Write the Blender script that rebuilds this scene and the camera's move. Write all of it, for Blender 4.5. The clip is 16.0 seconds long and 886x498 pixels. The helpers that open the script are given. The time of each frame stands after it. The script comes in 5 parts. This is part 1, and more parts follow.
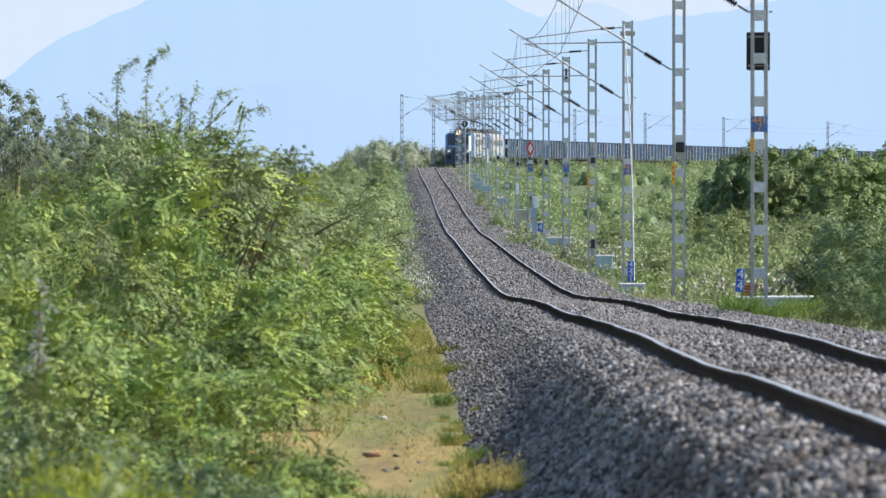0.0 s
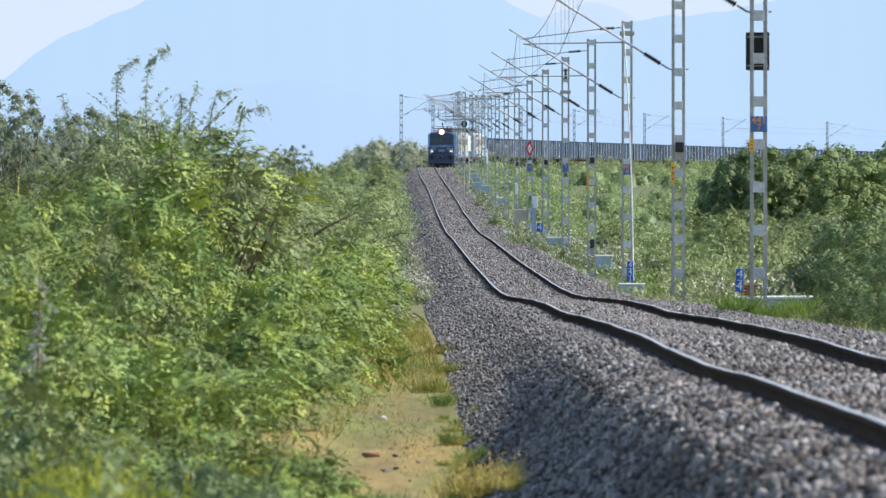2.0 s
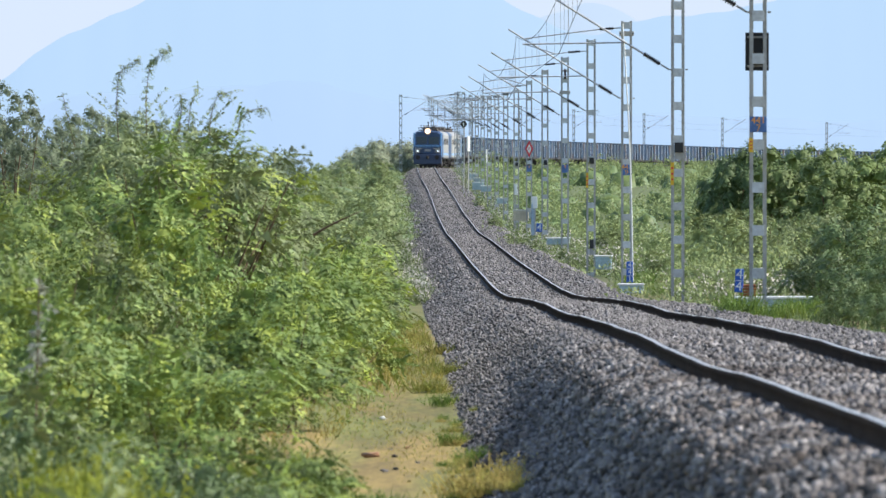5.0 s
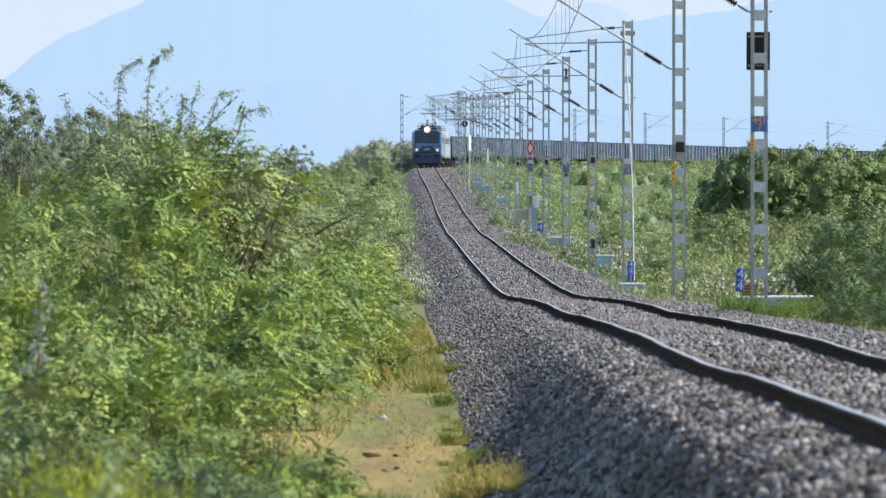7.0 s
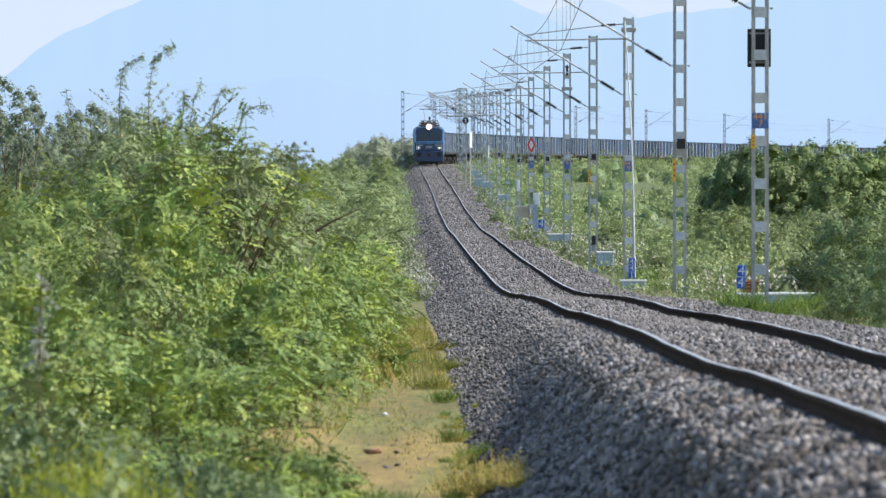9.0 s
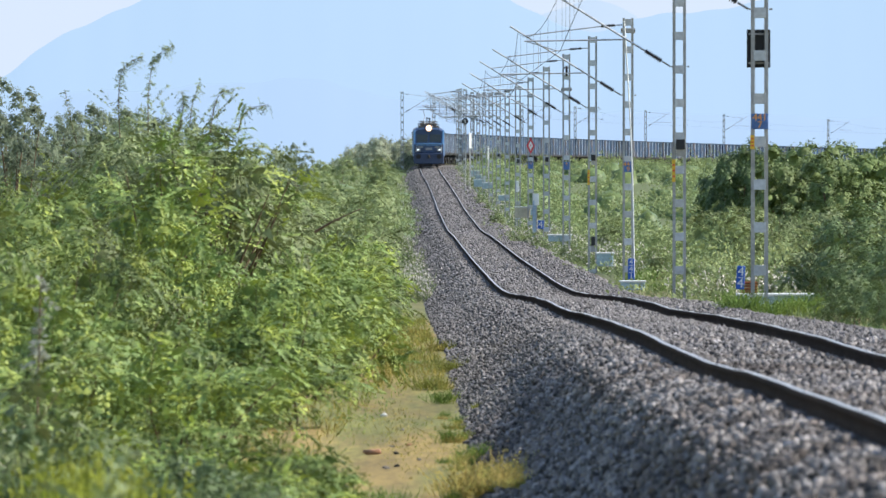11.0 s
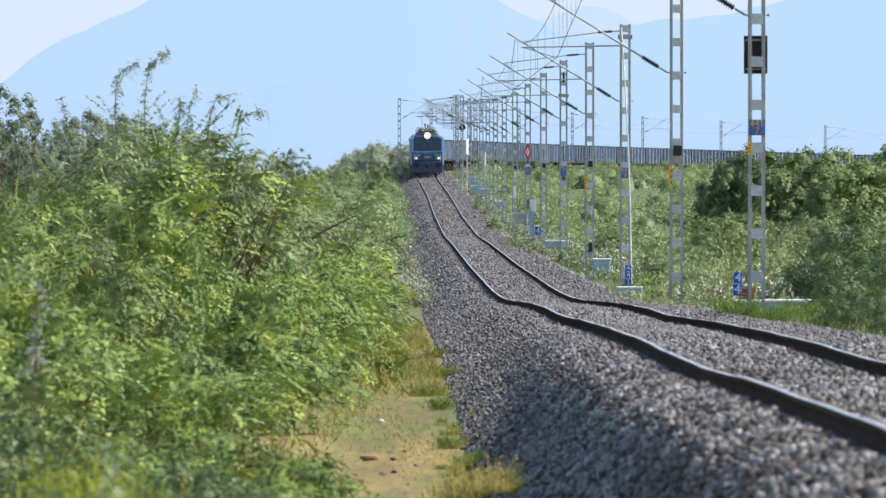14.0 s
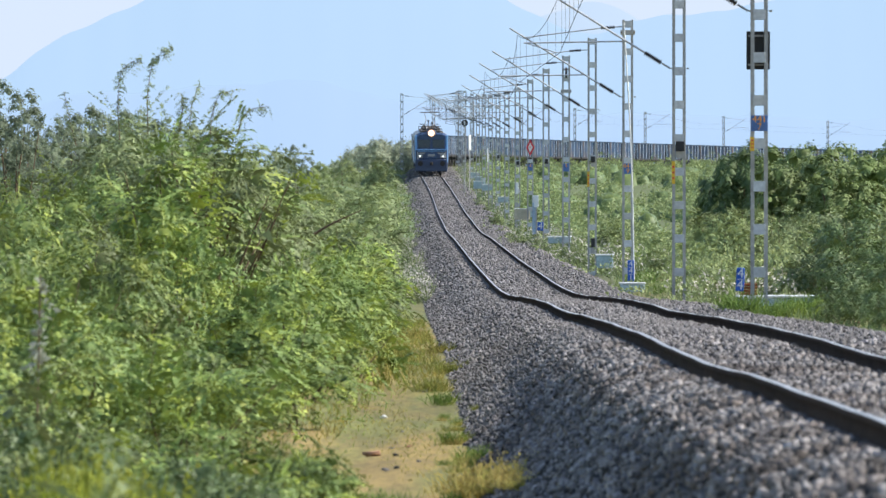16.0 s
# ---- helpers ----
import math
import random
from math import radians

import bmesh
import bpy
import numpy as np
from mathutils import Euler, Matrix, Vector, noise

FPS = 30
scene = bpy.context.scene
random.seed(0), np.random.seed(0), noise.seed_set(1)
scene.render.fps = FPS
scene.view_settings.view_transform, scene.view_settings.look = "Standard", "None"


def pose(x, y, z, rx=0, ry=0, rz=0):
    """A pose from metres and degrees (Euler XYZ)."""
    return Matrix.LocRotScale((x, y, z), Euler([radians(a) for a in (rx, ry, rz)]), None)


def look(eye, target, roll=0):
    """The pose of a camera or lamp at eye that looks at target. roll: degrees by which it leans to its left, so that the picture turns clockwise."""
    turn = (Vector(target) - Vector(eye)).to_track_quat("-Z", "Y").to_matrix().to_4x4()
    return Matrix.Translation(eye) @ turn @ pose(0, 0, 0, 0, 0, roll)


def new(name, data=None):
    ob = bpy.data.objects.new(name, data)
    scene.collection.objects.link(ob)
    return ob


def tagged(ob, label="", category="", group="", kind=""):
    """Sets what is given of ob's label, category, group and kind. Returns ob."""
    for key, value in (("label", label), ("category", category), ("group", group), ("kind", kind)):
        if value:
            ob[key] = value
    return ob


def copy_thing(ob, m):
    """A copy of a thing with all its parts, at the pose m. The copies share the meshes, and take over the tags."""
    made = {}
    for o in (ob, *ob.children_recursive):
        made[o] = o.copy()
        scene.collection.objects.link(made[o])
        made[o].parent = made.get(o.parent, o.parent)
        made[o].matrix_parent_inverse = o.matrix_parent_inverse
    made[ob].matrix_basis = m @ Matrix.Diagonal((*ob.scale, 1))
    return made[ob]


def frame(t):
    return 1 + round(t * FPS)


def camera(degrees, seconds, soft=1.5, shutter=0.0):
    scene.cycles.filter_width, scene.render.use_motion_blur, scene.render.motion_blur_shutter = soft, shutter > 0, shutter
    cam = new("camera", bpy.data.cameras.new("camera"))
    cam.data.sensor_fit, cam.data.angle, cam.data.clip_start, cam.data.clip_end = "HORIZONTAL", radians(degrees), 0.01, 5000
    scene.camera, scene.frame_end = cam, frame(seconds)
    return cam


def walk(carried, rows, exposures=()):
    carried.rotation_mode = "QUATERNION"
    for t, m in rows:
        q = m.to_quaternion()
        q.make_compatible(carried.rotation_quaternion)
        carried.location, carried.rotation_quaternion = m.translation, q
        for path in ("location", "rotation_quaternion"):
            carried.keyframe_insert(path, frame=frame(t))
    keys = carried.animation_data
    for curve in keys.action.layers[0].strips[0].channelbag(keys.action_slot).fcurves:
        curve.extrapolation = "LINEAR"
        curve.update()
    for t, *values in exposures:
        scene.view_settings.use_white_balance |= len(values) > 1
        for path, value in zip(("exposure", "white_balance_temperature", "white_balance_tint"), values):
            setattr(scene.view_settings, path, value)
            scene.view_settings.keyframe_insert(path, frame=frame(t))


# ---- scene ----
# ---- camera: a long lens on a tripod that trembles slightly ----
CAMZ = 3.0          # height of the lens; all heights below are in the same frame
F = 784 / math.tan(radians(3.305))
cam = camera(6.61, 16.0, soft=1.5)
cam.data.dof.use_dof = True
cam.data.dof.focus_distance = 250.0
cam.data.dof.aperture_fstop = 9.5
SHAKE = ((0, 0, 0), (0.5, 0, 0), (1, 0, 0), (1.5, 0, 0), (2, -1.1, 0.1), (2.5, -1.8, 0.3), (3, -4.6, 1.2), (3.5, -6.1, 1.8),
         (4, -3.3, 1.5), (4.6, -2.2, 0.9), (5.5, -1.8, 0.4), (6.5, -1.3, 0.2), (7, 0, -0.3), (7.5, 1.4, -3.0), (8, 0.6, -4.6), (8.5, 1.5, -7.7),
         (9, 1.6, -6.0), (9.6, 1.2, -5.2), (10.5, 0.7, -4.8), (11.5, 0.4, -4.7), (12, 0.1, -5.2), (12.5, 0, -3.3), (13, -0.4, -3.2),
         (13.5, -0.2, -1.2), (14, -4.5, 6.1), (14.5, -3.2, 6.0), (15, -1.5, 0.1), (15.5, -0.2, -1.4), (16, 0, -1.5))
TURN = math.degrees(1 / F)
walk(cam, [(t, pose(0, 0, CAMZ, 90 - 91 * TURN + dv * TURN, 0, du * TURN)) for t, du, dv in SHAKE])

# ---- daylight ----
SUN_FROM = Vector((0.79, 0.10, 0.70)).normalized()
world = bpy.data.worlds.new("sky")
scene.world = world
world.use_nodes = True
wn = world.node_tree.nodes
sky = wn.new("ShaderNodeTexSky")
sky.sky_type = "NISHITA"
sky.sun_disc = False
sky.sun_elevation = math.asin(SUN_FROM.z)
sky.sun_rotation = math.atan2(SUN_FROM.x, SUN_FROM.y)
sky.air_density, sky.dust_density, sky.ozone_density = 1.0, 0.6, 2.0
wn["Background"].inputs["Strength"].default_value = 0.145
world.node_tree.links.new(sky.outputs[0], wn["Background"].inputs["Color"])
sun = new("sun", bpy.data.lights.new("sun", "SUN"))
sun.data.energy, sun.data.angle, sun.data.color = 4.6, radians(0.5), (1.0, 0.94, 0.84)
sun.matrix_world = look(SUN_FROM * 100, (0, 0, 0))
scene.view_settings.exposure = 0.55


# ---- materials ----
def material(name, colour, rough=0.7, metal=0.0, vary=0.25, scale=3.0, fine=40.0, bump=0.0, bump_scale=60.0, second=None, amount=0.5,
             per_object=0.0, per_island=0.0, translucent=0.0, spec=0.5, stretch=1.0):
    """Colour with broad and fine variation, an optional second colour in patches, bump, and light let through leaves."""
    m = bpy.data.materials.new(name)
    m.use_nodes = True
    n, l = m.node_tree.nodes, m.node_tree.links
    b = n["Principled BSDF"]
    b.inputs["Roughness"].default_value, b.inputs["Metallic"].default_value = rough, metal
    b.inputs["Specular IOR Level"].default_value = spec
    where = n.new("ShaderNodeTexCoord").outputs["Object"]
    if per_object == 0 and per_island == 0:
        where = n.new("ShaderNodeNewGeometry").outputs["Position"]
    if stretch != 1:
        longer = n.new("ShaderNodeMapping")
        longer.inputs["Scale"].default_value = (1, 1 / stretch, 1)
        l.new(where, longer.inputs["Vector"])
        where = longer.outputs[0]

    def noise_at(s, detail=4.0):
        t = n.new("ShaderNodeTexNoise")
        t.inputs["Scale"].default_value, t.inputs["Detail"].default_value = s, detail
        l.new(where, t.inputs["Vector"])
        return t.outputs["Fac"]

    def ranged(src, lo, hi, a=0.3, z=0.7):
        r = n.new("ShaderNodeMapRange")
        r.inputs["From Min"].default_value, r.inputs["From Max"].default_value = a, z
        r.inputs["To Min"].default_value, r.inputs["To Max"].default_value = lo, hi
        l.new(src, r.inputs["Value"])
        return r.outputs["Result"]

    def times(a, c):
        k = n.new("ShaderNodeMath")
        k.operation = "MULTIPLY"
        l.new(a, k.inputs[0]), l.new(c, k.inputs[1])
        return k.outputs[0]

    value = times(ranged(noise_at(scale), 1 - vary, 1 + vary), ranged(noise_at(fine), 1 - vary, 1 + vary))
    if per_object:
        value = times(value, ranged(n.new("ShaderNodeObjectInfo").outputs["Random"], 1 - per_object, 1 + per_object, 0, 1))
    if per_island:
        value = times(value, ranged(n.new("ShaderNodeNewGeometry").outputs["Random Per Island"], 1 - per_island, 1 + per_island, 0, 1))
    base = n.new("ShaderNodeMix")
    base.data_type = "RGBA"
    base.inputs["A"].default_value = (*colour, 1)
    base.inputs["B"].default_value = (*(second or colour), 1)
    if second:
        l.new(ranged(noise_at(scale * 0.7), 0, 1, 0.55 - amount * 0.25, 0.65 - amount * 0.1), base.inputs["Factor"])
    else:
        base.inputs["Factor"].default_value = 0
    mul = n.new("ShaderNodeMix")
    mul.data_type, mul.blend_type = "RGBA", "MULTIPLY"
    mul.inputs["Factor"].default_value = 1
    grey = n.new("ShaderNodeCombineColor")
    for ch in range(3):
        l.new(value, grey.inputs[ch])
    l.new(base.outputs["Result"], mul.inputs["A"]), l.new(grey.outputs[0], mul.inputs["B"])
    colour_out = mul.outputs["Result"]
    l.new(colour_out, b.inputs["Base Color"])
    if bump:
        k = n.new("ShaderNodeBump")
        k.inputs["Strength"].default_value, k.inputs["Distance"].default_value = bump, 0.02
        l.new(noise_at(bump_scale, 6.0), k.inputs["Height"])
        l.new(k.outputs[0], b.inputs["Normal"])
    if translucent:
        tr, mix = n.new("ShaderNodeBsdfTranslucent"), n.new("ShaderNodeMixShader")
        mix.inputs["Fac"].default_value = translucent
        l.new(colour_out, tr.inputs["Color"])
        l.new(b.outputs[0], mix.inputs[1]), l.new(tr.outputs[0], mix.inputs[2])
        l.new(mix.outputs[0], n["Material Output"].inputs["Surface"])
    return m


def glow(name, colour, strength):
    m = bpy.data.materials.new(name)
    m.use_nodes = True
    b = m.node_tree.nodes["Principled BSDF"]
    b.inputs["Base Color"].default_value = (*colour, 1)
    b.inputs["Emission Color"].default_value = (*colour, 1)
    b.inputs["Emission Strength"].default_value = strength
    return m


M_GROUND = material("dry_grass_earth", (0.255, 0.183, 0.056), 0.95, vary=0.28, scale=1.3, fine=9, second=(0.15, 0.15, 0.04), amount=0.58, bump=0.6, bump_scale=14, stretch=9)
def greener_far_off(m, colour, start, end):
    """Blends the ground to green growth over the far land."""
    n, l = m.node_tree.nodes, m.node_tree.links
    b = n["Principled BSDF"]
    old = b.inputs["Base Color"].links[0].from_socket
    split, r, mix = n.new("ShaderNodeSeparateXYZ"), n.new("ShaderNodeMapRange"), n.new("ShaderNodeMix")
    l.new(n.new("ShaderNodeNewGeometry").outputs["Position"], split.inputs[0])
    r.inputs["From Min"].default_value, r.inputs["From Max"].default_value = start, end
    l.new(split.outputs["Y"], r.inputs["Value"])
    mix.data_type = "RGBA"
    mix.inputs["B"].default_value = (*colour, 1)
    l.new(r.outputs["Result"], mix.inputs["Factor"]), l.new(old, mix.inputs["A"])
    l.new(mix.outputs["Result"], b.inputs["Base Color"])


greener_far_off(M_GROUND, (0.10, 0.125, 0.04), 170, 260)
M_BALLAST = material("crushed_granite_bed", (0.125, 0.117, 0.112), 0.95, vary=0.55, scale=1.5, fine=11, bump=1.0, bump_scale=11, spec=0.2)
M_STONE = material("crushed_granite", (0.192, 0.180, 0.174), 0.9, vary=0.3, scale=0.7, fine=14, per_island=0.75, second=(0.125, 0.108, 0.098), amount=0.35, spec=0.2)
# Stones further on: grey with less variation and no brown patches.
M_STONE_FAR = material("crushed_granite_far", (0.182, 0.171, 0.166), 0.9, vary=0.25, scale=0.5, fine=9, per_island=0.6, spec=0.2)
M_STONE_ONE = material("crushed_granite_piece", (0.185, 0.176, 0.174), 0.9, vary=0.2, scale=0.8, fine=30, per_object=0.75, spec=0.2)
M_RAIL = material("rusty_rail_steel", (0.042, 0.025, 0.017), 0.95, 0.0, vary=0.3, scale=1.5, fine=30, bump=0.2, spec=0.1)
M_RAIL_TOP = material("worn_rail_top", (0.48, 0.45, 0.43), 0.36, 0.55, vary=0.15, scale=1, fine=8)
M_STEEL = material("galvanised_steel", (0.33, 0.33, 0.33), 0.5, 0.3, vary=0.16, scale=0.8, fine=12, second=(0.42, 0.40, 0.37), amount=0.3)
M_BATTEN = material("bright_galvanised_plate", (0.52, 0.54, 0.56), 0.5, 0.25, vary=0.14, scale=1.5, fine=14, second=(0.5, 0.5, 0.49), amount=0.3)
M_TUBE = material("galvanised_tube", (0.46, 0.47, 0.49), 0.5, 0.4, vary=0.15)
M_WIRE = material("copper_wire_weathered", (0.10, 0.10, 0.10), 0.6, 0.5, vary=0.1)
M_INSUL = material("brown_porcelain", (0.035, 0.028, 0.026), 0.35, vary=0.15)
M_BLACK = material("black_enamel", (0.012, 0.012, 0.014), 0.5, vary=0.2)
M_PLATE = material("faded_blue_plate", (0.085, 0.17, 0.40), 0.6, vary=0.25, scale=6, fine=40)
M_BLUE = material("blue_enamel", (0.02, 0.10, 0.45), 0.5, vary=0.12)
M_WHITE = material("white_paint", (0.78, 0.78, 0.76), 0.6, vary=0.08, scale=4)
M_ORANGE = material("orange_paint", (0.85, 0.36, 0.05), 0.6, vary=0.08)
M_YELLOW = material("yellow_paint", (0.75, 0.45, 0.03), 0.6, vary=0.12)
M_RED = material("red_enamel", (0.62, 0.03, 0.04), 0.5, vary=0.1)
M_RUST = material("rusty_metal", (0.30, 0.09, 0.03), 0.8, vary=0.3)
M_CONC = material("painted_concrete", (0.62, 0.64, 0.62), 0.85, vary=0.15, scale=2, fine=15, bump=0.2)
M_TURQ = material("faded_turquoise_paint", (0.36, 0.46, 0.48), 0.85, vary=0.2, scale=2.5, fine=15)
M_CREAM = material("cream_painted_concrete", (0.58, 0.52, 0.38), 0.85, vary=0.15, scale=2, fine=15, bump=0.2)
M_TURQ_D = material("faded_blue_paint", (0.34, 0.43, 0.53), 0.8, vary=0.2, scale=2.5, fine=15)
M_BARK = material("scrub_bark", (0.13, 0.085, 0.05), 0.9, vary=0.3, scale=4, fine=30)
M_LEAF = material("mesquite_leaf", (0.176, 0.252, 0.072), 0.6, vary=0.22, scale=2.6, fine=5, per_island=0.10, per_object=0.34, translucent=0.15, second=(0.33, 0.385, 0.072), amount=0.3, spec=0.35)
M_LEAF_B = material("mesquite_leaf_greyish", (0.195, 0.238, 0.104), 0.6, vary=0.22, scale=2.6, fine=5, per_island=0.10, per_object=0.34, translucent=0.15, second=(0.235, 0.285, 0.105), amount=0.2, spec=0.35)
# Paler scrub leaf; haze over the far scrub is put into its colour.
M_LEAF_F = material("pale_scrub_leaf", (0.222, 0.275, 0.118), 0.65, vary=0.25, scale=1.3, fine=4, per_island=0.15, per_object=0.22, translucent=0.25, second=(0.27, 0.31, 0.12), amount=0.45, spec=0.3)
M_LEAF_D = material("dark_tree_leaf", (0.18, 0.235, 0.08), 0.6, vary=0.14, scale=0.5, fine=3, per_island=0.08, per_object=0.22, translucent=0.12, spec=0.3)
# Some plants' own dark green, and shade painted into bushes and scrub gaps.
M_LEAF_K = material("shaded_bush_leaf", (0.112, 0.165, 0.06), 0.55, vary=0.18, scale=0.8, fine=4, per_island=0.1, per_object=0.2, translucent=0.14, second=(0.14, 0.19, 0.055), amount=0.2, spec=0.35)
M_LEAF_G = material("grey_tree_leaf", (0.25, 0.295, 0.20), 0.7, vary=0.25, scale=0.6, fine=4, per_island=0.3, per_object=0.2, translucent=0.55, spec=0.3)
# Greyer, paler leaf: the haze over the distant bushes is put into its colour.
M_LEAF_H = material("hazed_leaf", (0.37, 0.405, 0.29), 0.7, vary=0.25, scale=0.6, fine=4, per_island=0.3, per_object=0.2, translucent=0.6, spec=0.3)
M_GRASS = material("green_grass", (0.185, 0.23, 0.05), 0.7, vary=0.25, scale=0.5, fine=3, per_island=0.35, translucent=0.5, second=(0.33, 0.275, 0.075), amount=0.65, spec=0.3)
M_DRY = material("dry_grass", (0.46, 0.37, 0.13), 0.8, vary=0.25, scale=0.5, fine=3, per_island=0.35, translucent=0.5, second=(0.30, 0.32, 0.08), amount=0.5, spec=0.2)
M_WEED = material("yellow_green_weed", (0.27, 0.34, 0.05), 0.7, vary=0.25, scale=0.5, fine=3, per_island=0.35, translucent=0.5, second=(0.38, 0.31, 0.055), amount=0.4, spec=0.3)
M_HERB = material("fresh_herb", (0.15, 0.235, 0.05), 0.6, vary=0.25, scale=0.8, fine=4, per_island=0.25, translucent=0.4, second=(0.25, 0.29, 0.055), amount=0.35, spec=0.3)
M_PALE = material("pale_dry_leaf", (0.34, 0.36, 0.29), 0.8, vary=0.15, per_island=0.25, translucent=0.3)
M_REDDISH = material("reddish_litter", (0.36, 0.20, 0.12), 0.9, vary=0.2, scale=8)
M_FLOWER = material("white_flower_heads", (0.74, 0.68, 0.61), 0.8, vary=0.1, per_island=0.15, translucent=0.3)


# ---- mesh tools ----
def mesh_of(name, verts, quads=None, tris=None, mats=(), index=None):
    """A mesh from numpy arrays of corners and of four- and three-cornered faces."""
    verts = np.asarray(verts, dtype=np.float32)
    q = np.zeros((0, 4), np.int32) if quads is None else np.asarray(quads, np.int32)
    t = np.zeros((0, 3), np.int32) if tris is None else np.asarray(tris, np.int32)
    me = bpy.data.meshes.new(name)
    me.vertices.add(len(verts))
    me.vertices.foreach_set("co", verts.ravel())
    me.loops.add(q.size + t.size)
    me.loops.foreach_set("vertex_index", np.concatenate([q.ravel(), t.ravel()]))
    me.polygons.add(len(q) + len(t))
    me.polygons.foreach_set("loop_start", np.concatenate([np.arange(len(q)) * 4, q.size + np.arange(len(t)) * 3]).astype(np.int32))
    for m in mats:
        me.materials.append(m)
    if index is not None:
        me.polygons.foreach_set("material_index", np.asarray(index, np.int32))
    me.update(calc_edges=True)
    return me


def part(name, data, mat, parent, label=""):
    """One mesh object, from a bmesh or a mesh, under a thing or a part."""
    if isinstance(data, bmesh.types.BMesh):
        me = bpy.data.meshes.new(name)
        bmesh.ops.recalc_face_normals(data, faces=data.faces)
        data.to_mesh(me)
        data.free()
    else:
        me = data
    if mat and not me.materials:
        me.materials.append(mat)
    ob = new(name, me)
    ob.parent = parent
    return tagged(ob, label) if label else ob


def box(bm, cx, cy, cz, sx, sy, sz, bevel=0.0, turn=None):
    m = Matrix.Translation((cx, cy, cz)) @ (turn or Matrix()) @ Matrix.Diagonal((sx, sy, sz, 1))
    made = bmesh.ops.create_cube(bm, size=1, matrix=m)
    if bevel:
        edges = list({e for v in made["verts"] for e in v.link_edges})
        bmesh.ops.bevel(bm, geom=edges, offset=bevel, segments=1, affect="EDGES", profile=0.5)
    return bm


def rod(bm, a, b, r, r2=None, sides=8):
    a, b = Vector(a), Vector(b)
    d = b - a
    m = Matrix.Translation((a + b) / 2) @ d.to_track_quat("Z", "Y").to_matrix().to_4x4()
    bmesh.ops.create_cone(bm, cap_ends=True, segments=sides, radius1=r, radius2=r if r2 is None else r2, depth=d.length, matrix=m)
    return bm


def bm_new():
    return bmesh.new()


def curve_through(knots):
    """A smooth height or offset along the line, from (distance, value) knots."""
    k = np.array(knots, float)
    x, v = k[:, 0], k[:, 1]
    h, d = np.diff(x), np.diff(v) / np.diff(x)
    m = np.zeros(len(x))
    m[0], m[-1] = d[0], d[-1]
    m[1:-1] = (h[1:] * d[:-1] + h[:-1] * d[1:]) / (h[1:] + h[:-1])

    def at(p):
        p = np.asarray(p, float)
        i = np.clip(np.searchsorted(x, p) - 1, 0, len(x) - 2)
        s = (p - x[i]) / h[i]
        out = (2 * s**3 - 3 * s**2 + 1) * v[i] + (s**3 - 2 * s**2 + s) * h[i] * m[i] + (3 * s**2 - 2 * s**3) * v[i + 1] + (s**3 - s**2) * h[i] * m[i + 1]
        out = np.where(p < x[0], v[0] + (p - x[0]) * m[0], out)
        return np.where(p > x[-1], v[-1] + (p - x[-1]) * m[-1], out)
    return at


# ---- plan of the line: distance along the view, offset across, height of the rail top ----
track_x = curve_through([(0, 3.58), (204, 2.317), (340, 1.475), (488.9, 0.55), (564.4, 0.08), (635.1, -0.45), (680.7, -1.03), (700, -1.19), (722, -1.34), (749, -1.46),
           (773, -1.565), (795.8, -1.205), (802.8, -0.919), (807.7, -0.674), (812.6, -0.418), (817.6, -0.1), (822.5, 0.31), (827.5, 0.751), (832.5, 1.2),
           (837.4, 1.668), (856.5, 3.47), (881.5, 6.25), (916.5, 10.97), (956.5, 17.53), (1001.5, 26.41), (1051.5, 38.14), (1106.5, 53.31), (1166.5, 72.59),
           (1236.5, 98.67), (1316.5, 133.23), (1396.5, 172.86), (1476.5, 217.57)])
rail_z0 = curve_through([(0, -1.1), (42.8, -1.25), (57.1, -1.345), (68, -1.455), (74.1, -1.48), (82.3, -1.5), (93.2, -1.565), (108.8, -1.69), (123.8, -1.835), (133.3, -1.87),
           (145.5, -1.955), (163.2, -2.13), (176.8, -2.28), (187, -2.365), (208.1, -2.42), (231.2, -2.37), (269.3, -2.275), (312.8, -2.1), (353.6, -1.93),
           (401.2, -1.8), (445.4, -1.4), (489.6, -0.98), (554.9, -0.12), (635.1, 0.98), (680.7, 1.88), (700, 2.2), (722, 2.48), (749, 2.81), (776, 3.07),
           (796.6, 3.116), (836.6, 3.334), (888.5, 3.491), (1012.5, 3.671), (1132.5, 3.578), (1362.5, 3.48)])
ground_z0 = curve_through([(-40.8, -2.9), (0, -2.88), (68, -2.85), (102, -2.78), (129.2, -2.75), (170, -3.05), (208.1, -3.3), (272, -3.2), (353.6, -2.9), (445.4, -2.4), (554.9, -1.1), (635.1, 0),
           (700, 1.3), (760, 1.9), (830, 2.3), (926, 2.7), (1100, 2.8), (1700, 2.6), (6000, 2.6)])


def rail_z(y):
    return rail_z0(y) + CAMZ


def ground_z(x, y):
    """The land: level across, a little lower on the scrub field beside the masts."""
    x, y = np.asarray(x, float), np.asarray(y, float)
    d = x - track_x(np.minimum(y, 1350))
    drop = np.clip((d - 4.2) / 3.0, 0, 1) * 0.5 * np.clip((880 - y) / 270, 0, 1)
    level = ground_z0(y)
    rise = np.clip((d - 2.0) / 1.0, 0, 1) * np.clip((7.5 - d) / 2.0, 0, 1)
    level = level + rise * np.maximum(0, rail_z0(np.minimum(y, 1350)) - 0.27 - level)
    wob = 0.05 * np.sin(x * 1.3 + y * 0.07) * np.sin(y * 0.16 - x * 0.6)
    return level + CAMZ - drop * (1 - rise) + wob * np.clip((np.abs(d + 1.5) - 1.6), 0, 1)


DENSE_Y = np.arange(-20, 1510, 1.0)
